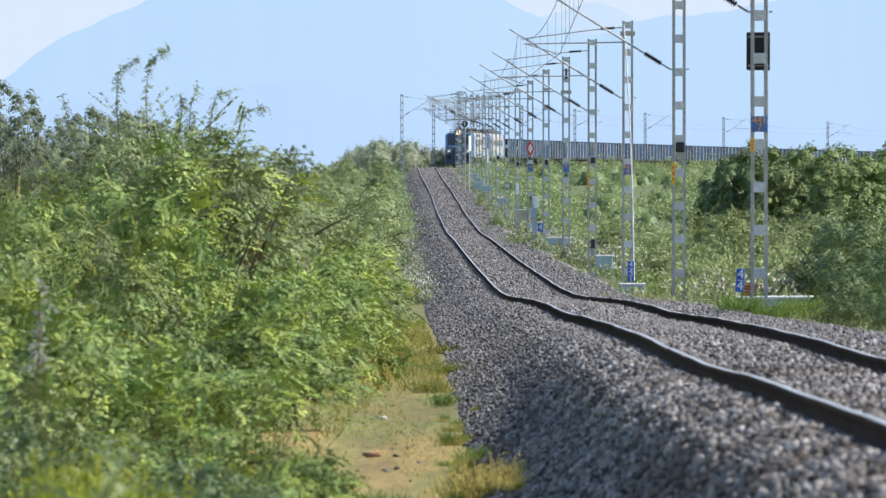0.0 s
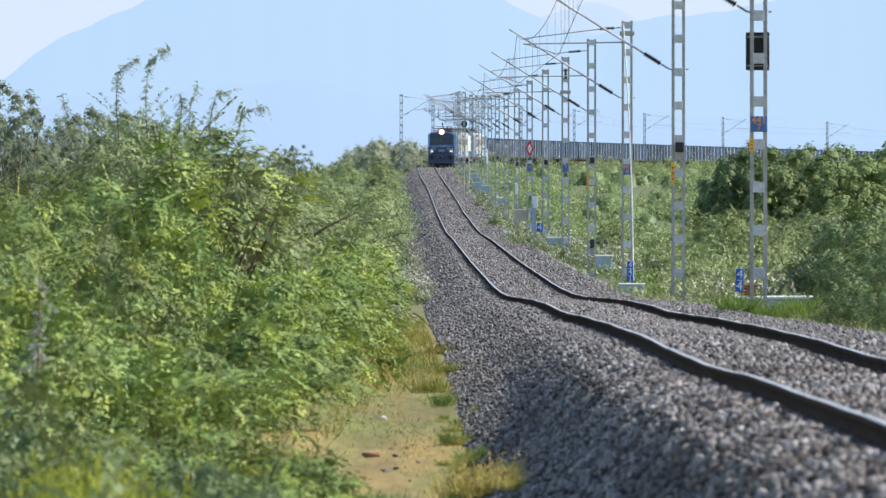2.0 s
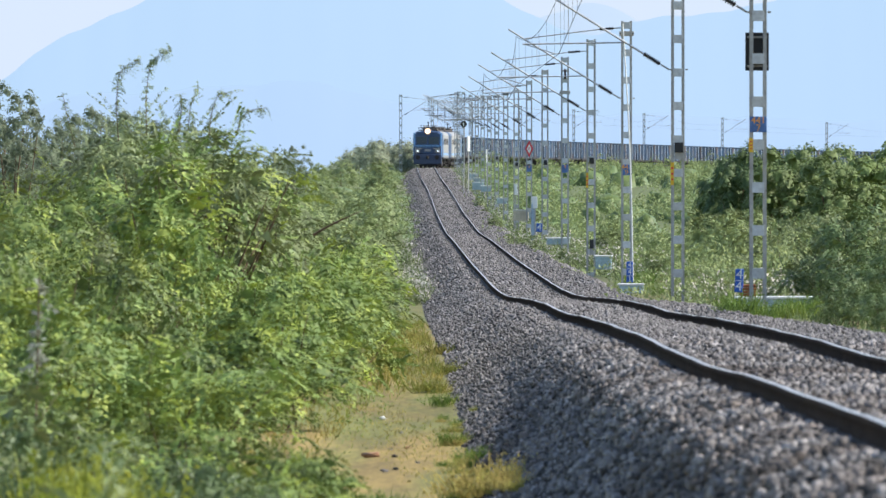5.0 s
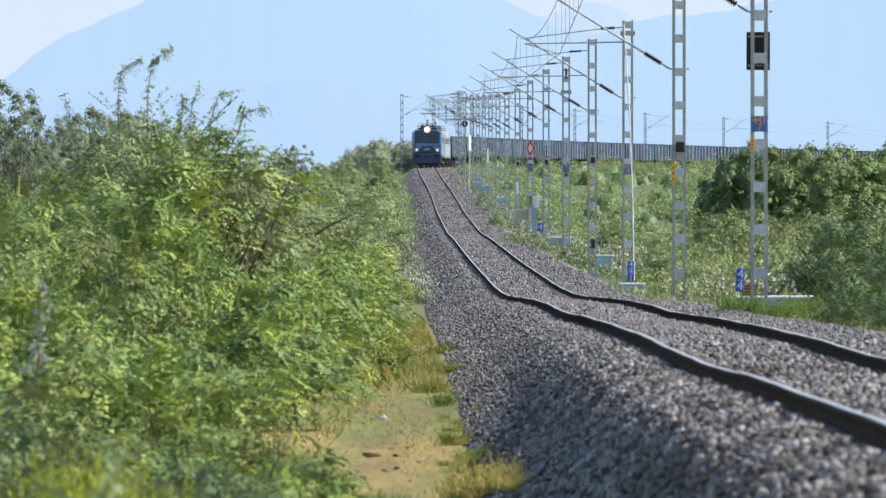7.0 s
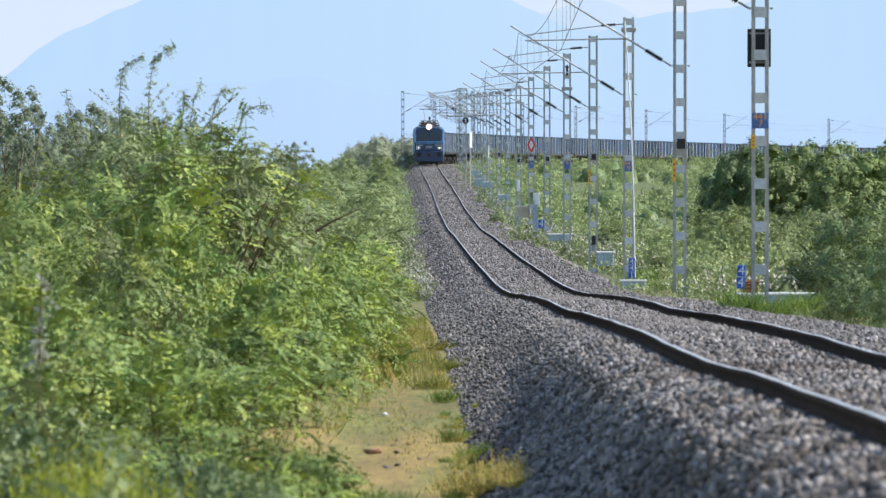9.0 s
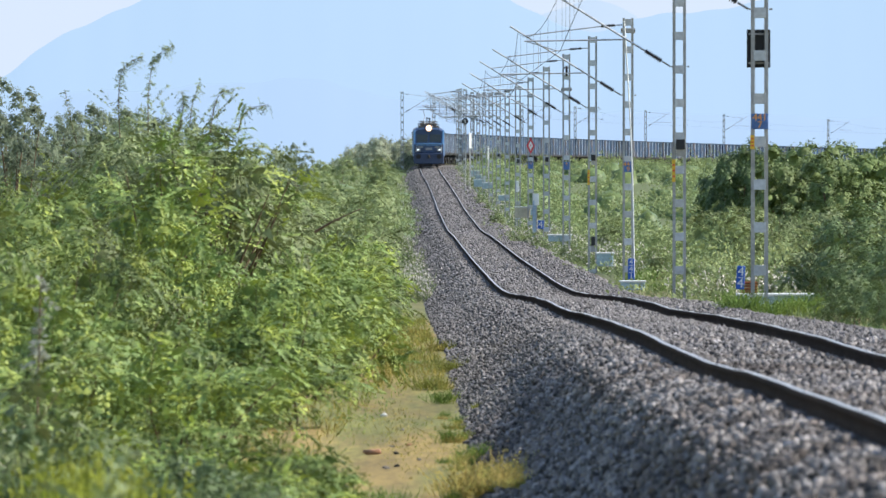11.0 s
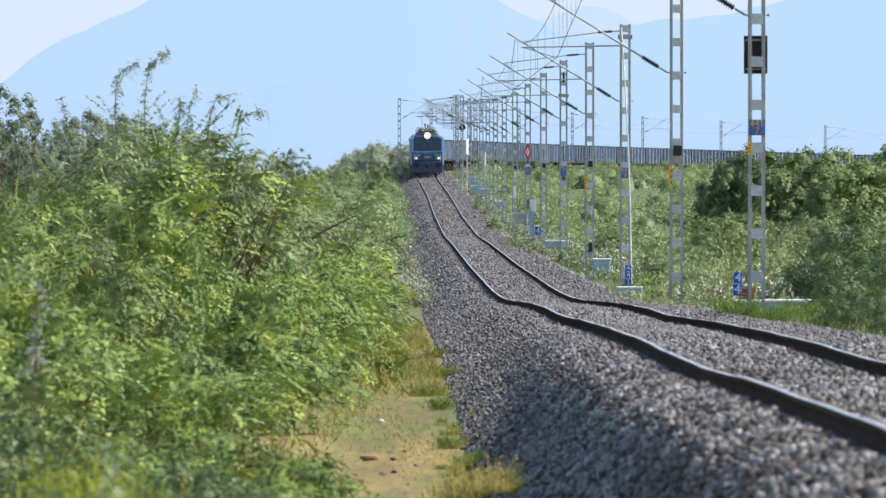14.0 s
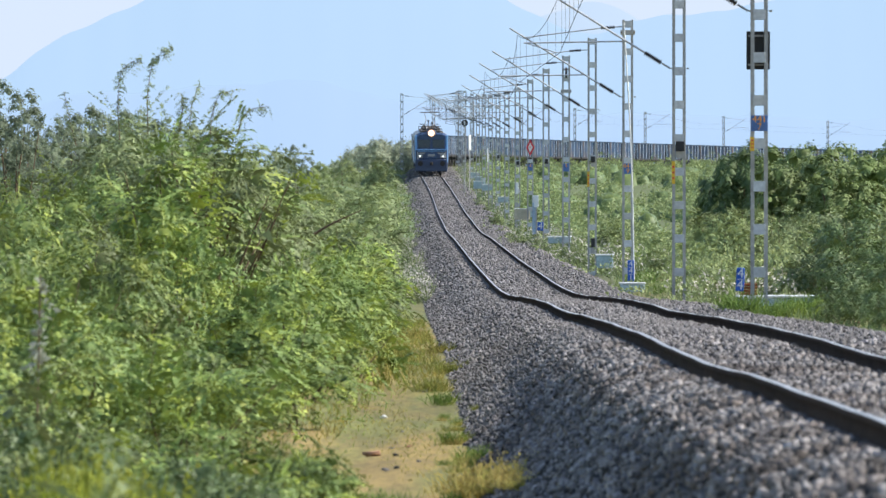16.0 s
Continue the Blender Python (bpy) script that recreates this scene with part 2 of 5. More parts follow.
_c = np.array([0, *np.cumsum(np.hypot(np.diff(track_x(DENSE_Y)), np.diff(DENSE_Y)))])


def along(s):
    """The place on the line s metres past the lens, and its heading (radians to the right of straight on)."""
    y = float(np.interp(s + 20, _c, DENSE_Y))
    slope = float(track_x(y + 2) - track_x(y - 2)) / 4
    grade = float(rail_z0(y + 4) - rail_z0(y - 4)) / 8
    return float(track_x(y)), y, float(rail_z(y)), math.atan(slope), math.atan(grade)


# ---- the land ----
def steps(*runs):
    out = []
    for a, b, s in runs:
        out += list(np.arange(a, b, s))
    return np.array(out)


def build_ground():
    ys = np.concatenate([steps((-60, 30, 10), (30, 190, 0.9), (190, 420, 6), (420, 1400, 18), (1400, 4901, 290)), [4900]])
    xs = np.concatenate([[-4000, -1500, -600, -250, -120, -60, -30, -16], steps((-10, -4, 1.0), (-4, 4, 0.25), (4, 14, 1.0)), [16, 30, 60, 120, 250, 600, 1500, 4000]])
    gx, gy = np.meshgrid(xs, ys)
    gz = ground_z(gx, gy)
    n, m = gx.shape
    i = (np.arange(n - 1)[:, None] * m + np.arange(m - 1)[None]).ravel()
    me = mesh_of("ground", np.stack([gx, gy, gz], -1).reshape(-1, 3), quads=np.stack([i, i + 1, i + m + 1, i + m], 1), mats=(M_GROUND,))
    return tagged(new("ground", me), "dry sandy earth with patchy yellow-green grass", "ground", kind="structure")


BED = ((-1.6, -0.30), (-1.3, -0.18), (-1.08, -0.155), (-0.95, -0.14), (-0.8, -0.14), (0, -0.115), (0.8, -0.14), (0.95, -0.14), (1.08, -0.155), (1.6, -0.15), (2.3, -0.10), (2.9, -0.30), (3.6, -9))
SLOPE = ((-2.82, 1.0), (-2.46, 0.74), (-2.13, 0.5), (-1.86, 0.25))     # the near slope: offset, share of the fall to the ground


def bed_z(d, y):
    """The top of the ballast, d metres to the right of the line's middle."""
    d, y = np.asarray(d, float), np.asarray(y, float)
    low = np.minimum(ground_z0(y) - rail_z0(y) - 0.05, -0.5)
    xs = np.array([b[0] for b in SLOPE + BED])
    zs = [-0.30 + f * (low + 0.30) for _, f in SLOPE] + [np.maximum(b[1], low) if b[1] > -5 else low for b in BED]
    zs = np.stack([np.broadcast_to(z, y.shape) for z in zs], -1)
    i = np.clip(np.searchsorted(xs, d) - 1, 0, len(xs) - 2)
    s = np.clip((d - xs[i]) / (xs[i + 1] - xs[i]), 0, 1)
    a = np.take_along_axis(zs, i[..., None], -1)[..., 0]
    b = np.take_along_axis(zs, i[..., None] + 1, -1)[..., 0]
    return rail_z(y) + a + (b - a) * s


def build_ballast():
    ys = steps((14, 35, 5), (35, 240, 0.7), (240, 480, 3), (480, 1500, 8))
    ds = np.unique(np.concatenate([[b[0] for b in SLOPE + BED], np.arange(-2.8, 3.5, 0.28)]))
    dd, yy = np.meshgrid(ds, ys)
    head = (track_x(yy + 2) - track_x(yy - 2)) / 4
    k = 1 / np.sqrt(1 + head**2)
    lump = 0.03 * np.sin(yy * 1.9 + dd * 3.1) * np.sin(yy * 0.73 - dd * 1.7) * (np.abs(dd) > 1.0)
    v = np.stack([track_x(yy) + dd * k, yy - dd * head * k, bed_z(dd, yy) + lump], -1)
    n, m = dd.shape
    i = (np.arange(n - 1)[:, None] * m + np.arange(m - 1)[None]).ravel()
    me = mesh_of("ballast_bed", v.reshape(-1, 3), quads=np.stack([i, i + 1, i + m + 1, i + m], 1), mats=(M_BALLAST,))
    return tagged(new("ballast_bed", me), "embankment of grey crushed granite ballast under the rails", "ballast", kind="structure")


def build_rail(side, name):
    """A flat-bottomed rail swept along the line: foot, web and head."""
    prof = [(-0.068, -0.172), (0.068, -0.172), (0.068, -0.158), (0.012, -0.14), (0.010, -0.05), (0.035, -0.04), (0.035, -0.008), (0.026, 0.0), (-0.026, 0.0), (-0.035, -0.008), (-0.035, -0.04), (-0.010, -0.05), (-0.012, -0.14), (-0.068, -0.158)]
    ys = steps((14, 240, 1.2), (240, 700, 4), (700, 1500, 7))
    p = np.array(prof)
    head = (track_x(ys + 2) - track_x(ys - 2)) / 4
    k = 1 / np.sqrt(1 + head**2)
    d = side * 0.873 + p[:, 0]
    wob = 0.004 * np.sin(ys * 0.48 + side) + 0.0025 * np.sin(ys * 1.2)
    v = np.stack([track_x(ys)[:, None] + d[None] * k[:, None], ys[:, None] - d[None] * (head * k)[:, None], (rail_z(ys) + wob)[:, None] + p[None, :, 1]], -1)
    n, m = len(ys), len(prof)
    i = np.arange(n - 1)[:, None] * m
    j = np.arange(m)[None]
    q = np.stack([i + j, i + (j + 1) % m, i + m + (j + 1) % m, i + m + j], -1)
    root = tagged(new(name), "rust-brown steel rail with a bright worn top", "rail", group="rails of the line")
    body = [k for k in range(m) if k != 7]
    part("rail_body", mesh_of("rail_body", v.reshape(-1, 3), quads=q[:, body].reshape(-1, 4), mats=(M_RAIL,)), None, root)
    part("running_surface", mesh_of("running_surface", v.reshape(-1, 3), quads=q[:, 7].reshape(-1, 4), mats=(M_RAIL_TOP,)), None, root, "bright worn rail top")
    return root


def build_mountains():
    """Ridges far behind, as plain backdrops; their haze is painted as glow."""
    def ridge(name, dist, knots, colour, base=-40):
        f = curve_through(knots)
        us = np.arange(-3500, 5201, 12.0)
        vs = f(us) + 2.5 * np.sin(us * 0.031) + 1.5 * np.sin(us * 0.083 + 1)
        x = (us - 784) / F * dist
        z = CAMZ + (350 - vs) / F * dist
        n = len(us)
        v = np.concatenate([np.stack([x, np.full(n, dist), z], 1), np.stack([x, np.full(n, dist - 60), z * 0.5], 1), np.stack([x, np.full(n, dist - 160), np.full(n, base)], 1)])
        i = np.arange(n - 1)
        q = np.concatenate([np.stack([i, i + 1, n + i + 1, n + i], 1), np.stack([n + i, n + i + 1, 2 * n + i + 1, 2 * n + i], 1)])
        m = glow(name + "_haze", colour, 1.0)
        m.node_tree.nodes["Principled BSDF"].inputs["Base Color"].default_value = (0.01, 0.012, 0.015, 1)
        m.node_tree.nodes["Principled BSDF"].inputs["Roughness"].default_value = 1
        return tagged(new(name, mesh_of(name, v, quads=q, mats=(m,))), "hazy blue glowing backdrop for the distant mountain ridges and bright sky", "mountain", kind="structure")
    # This glowing strip stands in for the bright sky above the ridges.
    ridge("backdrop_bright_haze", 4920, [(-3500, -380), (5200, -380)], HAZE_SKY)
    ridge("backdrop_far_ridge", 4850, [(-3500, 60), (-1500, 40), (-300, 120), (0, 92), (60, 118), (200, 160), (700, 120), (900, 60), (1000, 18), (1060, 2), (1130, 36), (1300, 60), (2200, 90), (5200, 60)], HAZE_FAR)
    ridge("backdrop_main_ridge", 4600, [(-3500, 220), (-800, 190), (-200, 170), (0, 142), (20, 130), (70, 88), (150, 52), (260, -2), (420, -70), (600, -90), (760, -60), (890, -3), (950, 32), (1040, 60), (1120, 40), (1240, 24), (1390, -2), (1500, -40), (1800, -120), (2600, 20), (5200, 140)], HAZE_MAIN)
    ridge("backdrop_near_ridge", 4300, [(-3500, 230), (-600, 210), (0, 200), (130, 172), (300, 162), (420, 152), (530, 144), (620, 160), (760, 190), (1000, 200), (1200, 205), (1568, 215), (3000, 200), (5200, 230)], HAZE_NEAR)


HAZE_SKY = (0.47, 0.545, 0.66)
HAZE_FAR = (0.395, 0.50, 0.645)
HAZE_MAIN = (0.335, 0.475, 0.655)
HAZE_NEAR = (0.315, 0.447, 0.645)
build_ground()
build_mountains()
bed = build_ballast()
build_rail(-1, "rail")
build_rail(1, "rail")


# ---- overhead line ----
MAST_H = 7.55     # above the rail
SPAN = 38.7
MAST_OUT = 2.9


def mast_mesh():
    """Two channels joined by batten plates; origin at rail level, line to its left (-x)."""
    root = new("line_mast")
    lo = -1.3
    for sx in (-1, 1):
        ring = [(0.088, -0.10), (0.150, -0.10), (0.150, -0.092), (0.096, -0.092), (0.096, 0.092), (0.150, 0.092), (0.150, 0.10), (0.088, 0.10)]
        bm = bm_new()
        lower = [bm.verts.new((sx * x, y, lo)) for x, y in ring]
        upper = [bm.verts.new((sx * x, y, MAST_H)) for x, y in ring]
        for i in range(8):
            bm.faces.new((lower[i], lower[(i + 1) % 8], upper[(i + 1) % 8], upper[i]))
        bm.faces.new(lower), bm.faces.new(upper)
        part("channel", bm, M_STEEL, root)
    plate = box(bm_new(), 0, 0, 0, 0.215, 0.008, 0.185, 0.002)
    plate_data = None
    z = MAST_H - 0.12
    while z > lo + 0.4:
        for sy in (-1, 1):
            ob = part("batten", plate_data or plate, M_BATTEN, root, "bright galvanised batten plate")
            plate_data = ob.data
            ob.location = (0, sy * 0.1045, z)
        z -= 0.765
    bm = bm_new()
    box(bm, 0, 0, lo - 0.05, 0.62, 0.62, 0.9, 0.03)
    part("footing", bm, M_CONC, root)
    return root


def insulator(bm, a, b, r):
    """A ribbed rod between a and b."""
    a, b = Vector(a), Vector(b)
    d = (b - a).normalized()
    p = d.orthogonal().normalized()
    q = d.cross(p)
    n, last = 9, None
    for i in range(n * 4 + 1):
        wide = r * (0.45, 0.45, 1.0, 0.85)[i % 4]
        c = a.lerp(b, i / (n * 4))
        ring = [bm.verts.new(c + (p * math.cos(k * math.pi / 4) + q * math.sin(k * math.pi / 4)) * wide) for k in range(8)]
        if last:
            for k in range(8):
                bm.faces.new((last[k], last[(k + 1) % 8], ring[(k + 1) % 8], ring[k]))
        else:
            bm.faces.new(ring[::-1])
        last = ring
    bm.faces.new(last)


def cantilever(side):
    """The bracket that carries the wires: stay tube, raking bracket tube, register tube, steady arm, insulators."""
    root = new("cantilever_bracket")
    s = side
    foot, top = Vector((-s * 0.2, 0, 5.2)), Vector((-s * 3.15, 0, 7.03))
    d = (top - foot).normalized()
    bm = rod(bm_new(), foot + d * 0.66, top + d * 0.17, 0.024)
    part("bracket_tube", bm, M_TUBE, root)
    bm = bm_new()
    insulator(bm, foot + d * 0.24, foot + d * 0.68, 0.064)
    part("insulator", bm, M_INSUL, root, "ribbed dark brown porcelain insulator")
    bm = rod(bm_new(), foot, foot + d * 0.22, 0.02)
    box(bm, -s * 0.16, 0, 5.2, 0.06, 0.24, 0.03)
    part("hinge", bm, M_STEEL, root)
    part("clamp", box(bm_new(), s * 0.2, 0, 5.2, 0.05, 0.24, 0.03), M_STEEL, root)
    bm = rod(bm_new(), (-s * 0.75, 0, 7.12), (-s * 2.85, 0, 6.86), 0.017)
    part("stay_tube", bm, M_TUBE, root)
    bm = bm_new()
    insulator(bm, (-s * 0.36, 0, 7.15), (-s * 0.75, 0, 7.12), 0.05)
    part("insulator", bm, M_INSUL, root)
    bm = rod(bm_new(), (-s * 0.16, 0, 7.16), (-s * 0.38, 0, 7.15), 0.016)
    part("hinge", bm, M_STEEL, root)
    bm = rod(bm_new(), (-s * 1.2, 0, 5.82), (-s * 3.55, 0, 5.78), 0.018)
    rod(bm, (-s * 2.5, 0, 5.8), (-s * 2.5, 0, 6.6), 0.006)
    part("register_tube", bm, M_TUBE, root)
    bm = rod(bm_new(), (-s * 3.5, 0, 5.78), (-s * 2.8, 0, 5.56), 0.012)
    part("steady_arm", bm, M_TUBE, root)
    return root


def heading_pose(s, out):
    """A pose beside the line, out metres to the right of its middle, its x across the line."""
    x, y, z, psi, _ = along(s)
    return pose(x + out * math.cos(psi), y - out * math.sin(psi), z, 0, 0, -math.degrees(psi))


MAST_AT = [136.7 + SPAN * i for i in range(18)]
MAST_LEFT = [791.0, 839.5, 882.5, 926.5, 968.5, 1018.5, 1069.5, 1132.5, 1178.5]
TALLER = {2: -0.2}
MAST_PLACE = []


def build_masts():
    base = tagged(mast_mesh(), "galvanised steel lattice mast of the overhead line", "mast", group="masts of the overhead line")
    right = tagged(cantilever(1), "galvanised tube bracket carrying the overhead wires", "bracket", group="brackets of the overhead line")
    left = tagged(cantilever(-1), "galvanised tube bracket carrying the overhead wires", "bracket", group="brackets of the overhead line")
    MAST_PLACE.extend((s, MAST_OUT) for s in MAST_AT)
    MAST_PLACE.extend((s, -MAST_OUT) for s in MAST_LEFT)
    used = set()
    for i, (s, out) in enumerate(MAST_PLACE):
        m = pose(0, 0, TALLER.get(i, 0)) @ heading_pose(s, out)
        arm = right if out > 0 else left
        for ob, at in ((base, m), (arm, pose(0, 0, 0.14 if i > 3 else 0) @ heading_pose(s, out))):
            if ob in used:
                copy_thing(ob, at)
            else:
                ob.matrix_basis = at
                used.add(ob)


def build_wires():
    """Catenary, contact wire and droppers, span by span."""
    sup = MAST_AT + MAST_LEFT
    sup = sorted(s for s in sup if not 774 < s < 800)
    cat, con, drop = bm_new(), bm_new(), bm_new()

    def at(s, off, h):
        x, y, z, psi, _ = along(s)
        return Vector((x + off * math.cos(psi), y - off * math.sin(psi), z + h))
    for k in range(len(sup) - 1):
        a, b = sup[k], sup[k + 1]
        oa, ob = (0.18, -0.18) if k % 2 else (-0.18, 0.18)
        pa, pb = at(a, oa, 6.92), at(b, ob, 6.92)
        ca, cb = at(a, oa, 5.56), at(b, ob, 5.56)
        n = 12
        last = None
        for i in range(n + 1):
            f = i / n
            p = pa.lerp(pb, f) - Vector((0, 0, min(0.7, 0.45 * ((b - a) / 38.7) ** 2) * 4 * f * (1 - f)))
            c = ca.lerp(cb, f)
            if last:
                rod(cat, last[0], p, 0.007, sides=5)
                rod(con, last[1], c, 0.007, sides=5)
            if 0 < i < n and i % 2:
                rod(drop, p, c, 0.003, sides=4)
            last = (p, c)
    root = tagged(new("overhead_wires"), "thin dark catenary and contact wires with droppers", "wire")
    part("catenary_wire", cat, M_WIRE, root)
    part("contact_wire", con, M_WIRE, root)
    tagged(part("dropper", drop, M_WIRE, root), kind="stuff")


# ---- signs and boxes by the masts ----
def text_mesh(body, size, depth=0.004):
    cu = bpy.data.curves.new("writing", "FONT")
    cu.body, cu.size, cu.extrude, cu.align_x, cu.align_y = body, size, depth, "CENTER", "CENTER"
    ob = new("writing", cu)
    dg = bpy.context.evaluated_depsgraph_get()
    me = bpy.data.meshes.new_from_object(ob.evaluated_get(dg))
    bpy.data.objects.remove(ob)
    bpy.data.curves.remove(cu)
    me.transform(Matrix.Rotation(radians(90), 4, "X"))
    return me


def place_at(u, v, yf):
    """A place on the far scene from the plan's angles: u across, v down, yf distance as a share of the lens."""
    return Vector(((u - 784) * yf, yf * F, CAMZ + (350 - v) * yf))


def km_post(u, v, yf, w, h, lines, tilt=0.0):
    root = tagged(new("distance_post"), "blue enamelled distance post with white figures on a low block", "signpost", group="blue distance posts")
    p = place_at(u, v, yf)
    root.matrix_basis = pose(*p, 0, tilt, 0)
    part("board", box(bm_new(), 0, 0, h / 2, w, 0.06, h, 0.01), M_BLUE, root)
    step = h / len(lines)
    for i, ch in enumerate(lines):
        ob = part("figure", text_mesh(ch, step * 1.12), M_WHITE, root, "white painted figure")
        ob.location = (0, -0.034, h - step * (i + 0.5))
    for i in range(1, len(lines)):
        part("rule", box(bm_new(), 0, -0.032, h - step * i, w * 0.7, 0.006, 0.012), M_WHITE, root)
    return root


def concrete_block(u, v, yf, w, h, depth, top=M_WHITE, side=M_TURQ, label="whitewashed low concrete block"):
    root = tagged(new("concrete_block"), label, "block", group="painted blocks by the masts")
    root.matrix_basis = pose(*place_at(u, v, yf))
    part("block", box(bm_new(), 0, 0, -h / 2 - 0.03, w, depth, h, 0.02), side, root)
    part("capping", box(bm_new(), 0, 0, -0.015, w + 0.06, depth + 0.06, 0.05, 0.012), top, root, "white painted capping")
    return root


def on_mast(i):
    """The place of the i-th mast beside the line, at rail level."""
    return heading_pose(MAST_AT[i], MAST_OUT)


def number_plate(i, z, lines, w=0.34, h=0.29):
    root = tagged(new("mast_plate"), "blue enamelled mast plate with orange figures", "sign", group="blue mast plates")
    root.matrix_basis = on_mast(i) @ pose(0, -0.125, z)
    part("plate", box(bm_new(), 0, 0, 0, w, 0.012, h, 0.004), M_PLATE, root)
    for k, ch in enumerate(lines):
        ob = part("figure", text_mesh(ch, h * 0.62), M_ORANGE, root, "orange painted figure")
        ob.location = (0, -0.010, h * (0.24 - 0.48 * k))


def back_board(i, z, w=0.42, h=0.68):
    root = tagged(new("signal_board"), "black board seen from the back, clamped behind the mast", "sign")
    root.matrix_basis = on_mast(i) @ pose(-0.01, 0.15, z)
    part("board", box(bm_new(), 0, 0, 0, w, 0.03, h, 0.006), M_BLACK, root)
    for s in (-1, 1):
        part("clamp", box(bm_new(), 0, -0.06, s * h * 0.38, w * 0.86, 0.05, 0.03), M_STEEL, root, "galvanised clamp bar")


def switch_box(i, z, w=0.15, h=0.2):
    root = tagged(new("junction_box"), "black metal junction box on the mast", "box", group="black boxes on the masts")
    root.matrix_basis = on_mast(i) @ pose(0.02, -0.17, z)
    part("case", box(bm_new(), 0, 0, 0, w, 0.12, h, 0.01), M_BLACK, root)
    part("bracket", box(bm_new(), 0, 0.04, -h * 0.85, w, 0.03, h * 0.7), M_STEEL, root)


def yellow_strip(i, z, h, x=-0.13):
    root = tagged(new("marker_strip"), "narrow yellow marker strip with dark bars on the mast", "sign", group="yellow marker strips")
    root.matrix_basis = on_mast(i) @ pose(x, -0.112, z)
    part("strip", box(bm_new(), 0, 0, 0, 0.075, 0.006, h), M_YELLOW, root)
    for k in range(3):
        part("bar", box(bm_new(), 0, -0.005, h * (0.25 - 0.25 * k), 0.05, 0.004, h * 0.08), M_RED, root, "small red bar")


def diamond_sign(u, v, yf):
    root = tagged(new("diamond_board"), "red diamond board with a white centre beside the line", "sign")
    root.matrix_basis = pose(*place_at(u, v, yf))

    def lozenge(w, h, y, t):
        bm = bm_new()
        box(bm, 0, 0, 0, 1, t, 1, 0.0, Matrix.Rotation(radians(45), 4, "Y"))
        bmesh.ops.scale(bm, vec=(w / 1.414, 1, h / 1.414), verts=bm.verts)
        bmesh.ops.translate(bm, vec=(0, y, 0), verts=bm.verts)
        return bm
    part("board", lozenge(0.40, 0.80, 0, 0.02), M_RED, root)
    part("field", lozenge(0.22, 0.46, -0.013, 0.008), M_WHITE, root, "white centre")
    part("letter", text_mesh("P", 0.18), M_RED, root, "red letter").location = (0, -0.02, 0)
    part("clamp", box(bm_new(), 0, 0.05, 0, 0.3, 0.08, 0.04), M_STEEL, root)


def disc_sign(u, v, yf):
    root = tagged(new("disc_board"), "round black board on a mast", "sign")
    root.matrix_basis = pose(*place_at(u, v, yf))
    part("disc", rod(bm_new(), (0, -0.02, 0), (0, 0.02, 0), 0.25, sides=24), M_BLACK, root)
    part("stripe", box(bm_new(), 0, -0.026, 0, 0.07, 0.008, 0.28), M_WHITE, root, "pale centre stripe")
    part("pole", rod(bm_new(), (0, 0.06, 0.2), (0, 0.06, -6.6), 0.04), M_STEEL, root)


def white_board(u, v, yf, w, h, turn=0):
    root = tagged(new("white_post"), "white painted upright board beside the line", "post", group="white boards by the line")
    p = place_at(u, v, yf)
    root.matrix_basis = pose(*p, 0, 0, turn)
    part("board", box(bm_new(), 0, 0, 0, w, 0.05, h, 0.01), M_WHITE, root)
    low = float(ground_z(p.x, p.y)) - p.z - 0.2
    part("stake", box(bm_new(), 0, 0.045, (h * 0.4 + low) / 2, 0.06, 0.05, h * 0.4 - low), M_STEEL, root)


def two_tone_post(u, v, yf, w, h):
    root = tagged(new("marker_post"), "upright marker post, white above and faded blue below", "post", group="two-coloured marker posts")
    p = place_at(u, v, yf)
    low = float(ground_z(p.x, p.y)) - p.z - 0.1
    root.matrix_basis = pose(*p)
    part("foot", box(bm_new(), 0, 0, (low + h * 0.58) / 2, w, 0.12, h * 0.58 - low, 0.012), M_TURQ_D, root, "faded blue lower part")
    part("head", box(bm_new(), 0, 0, h * 0.79, w * 0.96, 0.115, h * 0.42, 0.012), M_WHITE, root, "white painted upper part")


def drum(u, v, yf):
    """Stacked rusty bands that lie at the foot of a mast."""
    root = tagged(new("cable_coil"), "rusty red cable drum beside a mast", "drum", group="rusty drums")
    root.matrix_basis = pose(*place_at(u, v, yf))
    for k in range(4):
        part("band", rod(bm_new(), (-0.14, 0, -0.1 + k * 0.055), (0.14, 0, -0.1 + k * 0.055), 0.024), M_RUST, root)


def mast_clamp(i, z):
    root = tagged(new("mast_clamp"), "dark galvanised clamp round a mast", "clamp", group="clamps on the masts")
    root.matrix_basis = on_mast(i) @ pose(0, 0, z)
    for sy in (-1, 1):
        part("bar", box(bm_new(), 0, sy * 0.125, 0, 0.40, 0.03, 0.13, 0.006), M_STEEL, root)
    for sx in (-1, 1):
        part("bolt", rod(bm_new(), (sx * 0.18, -0.16, 0), (sx * 0.18, 0.16, 0), 0.018), M_INSUL, root)


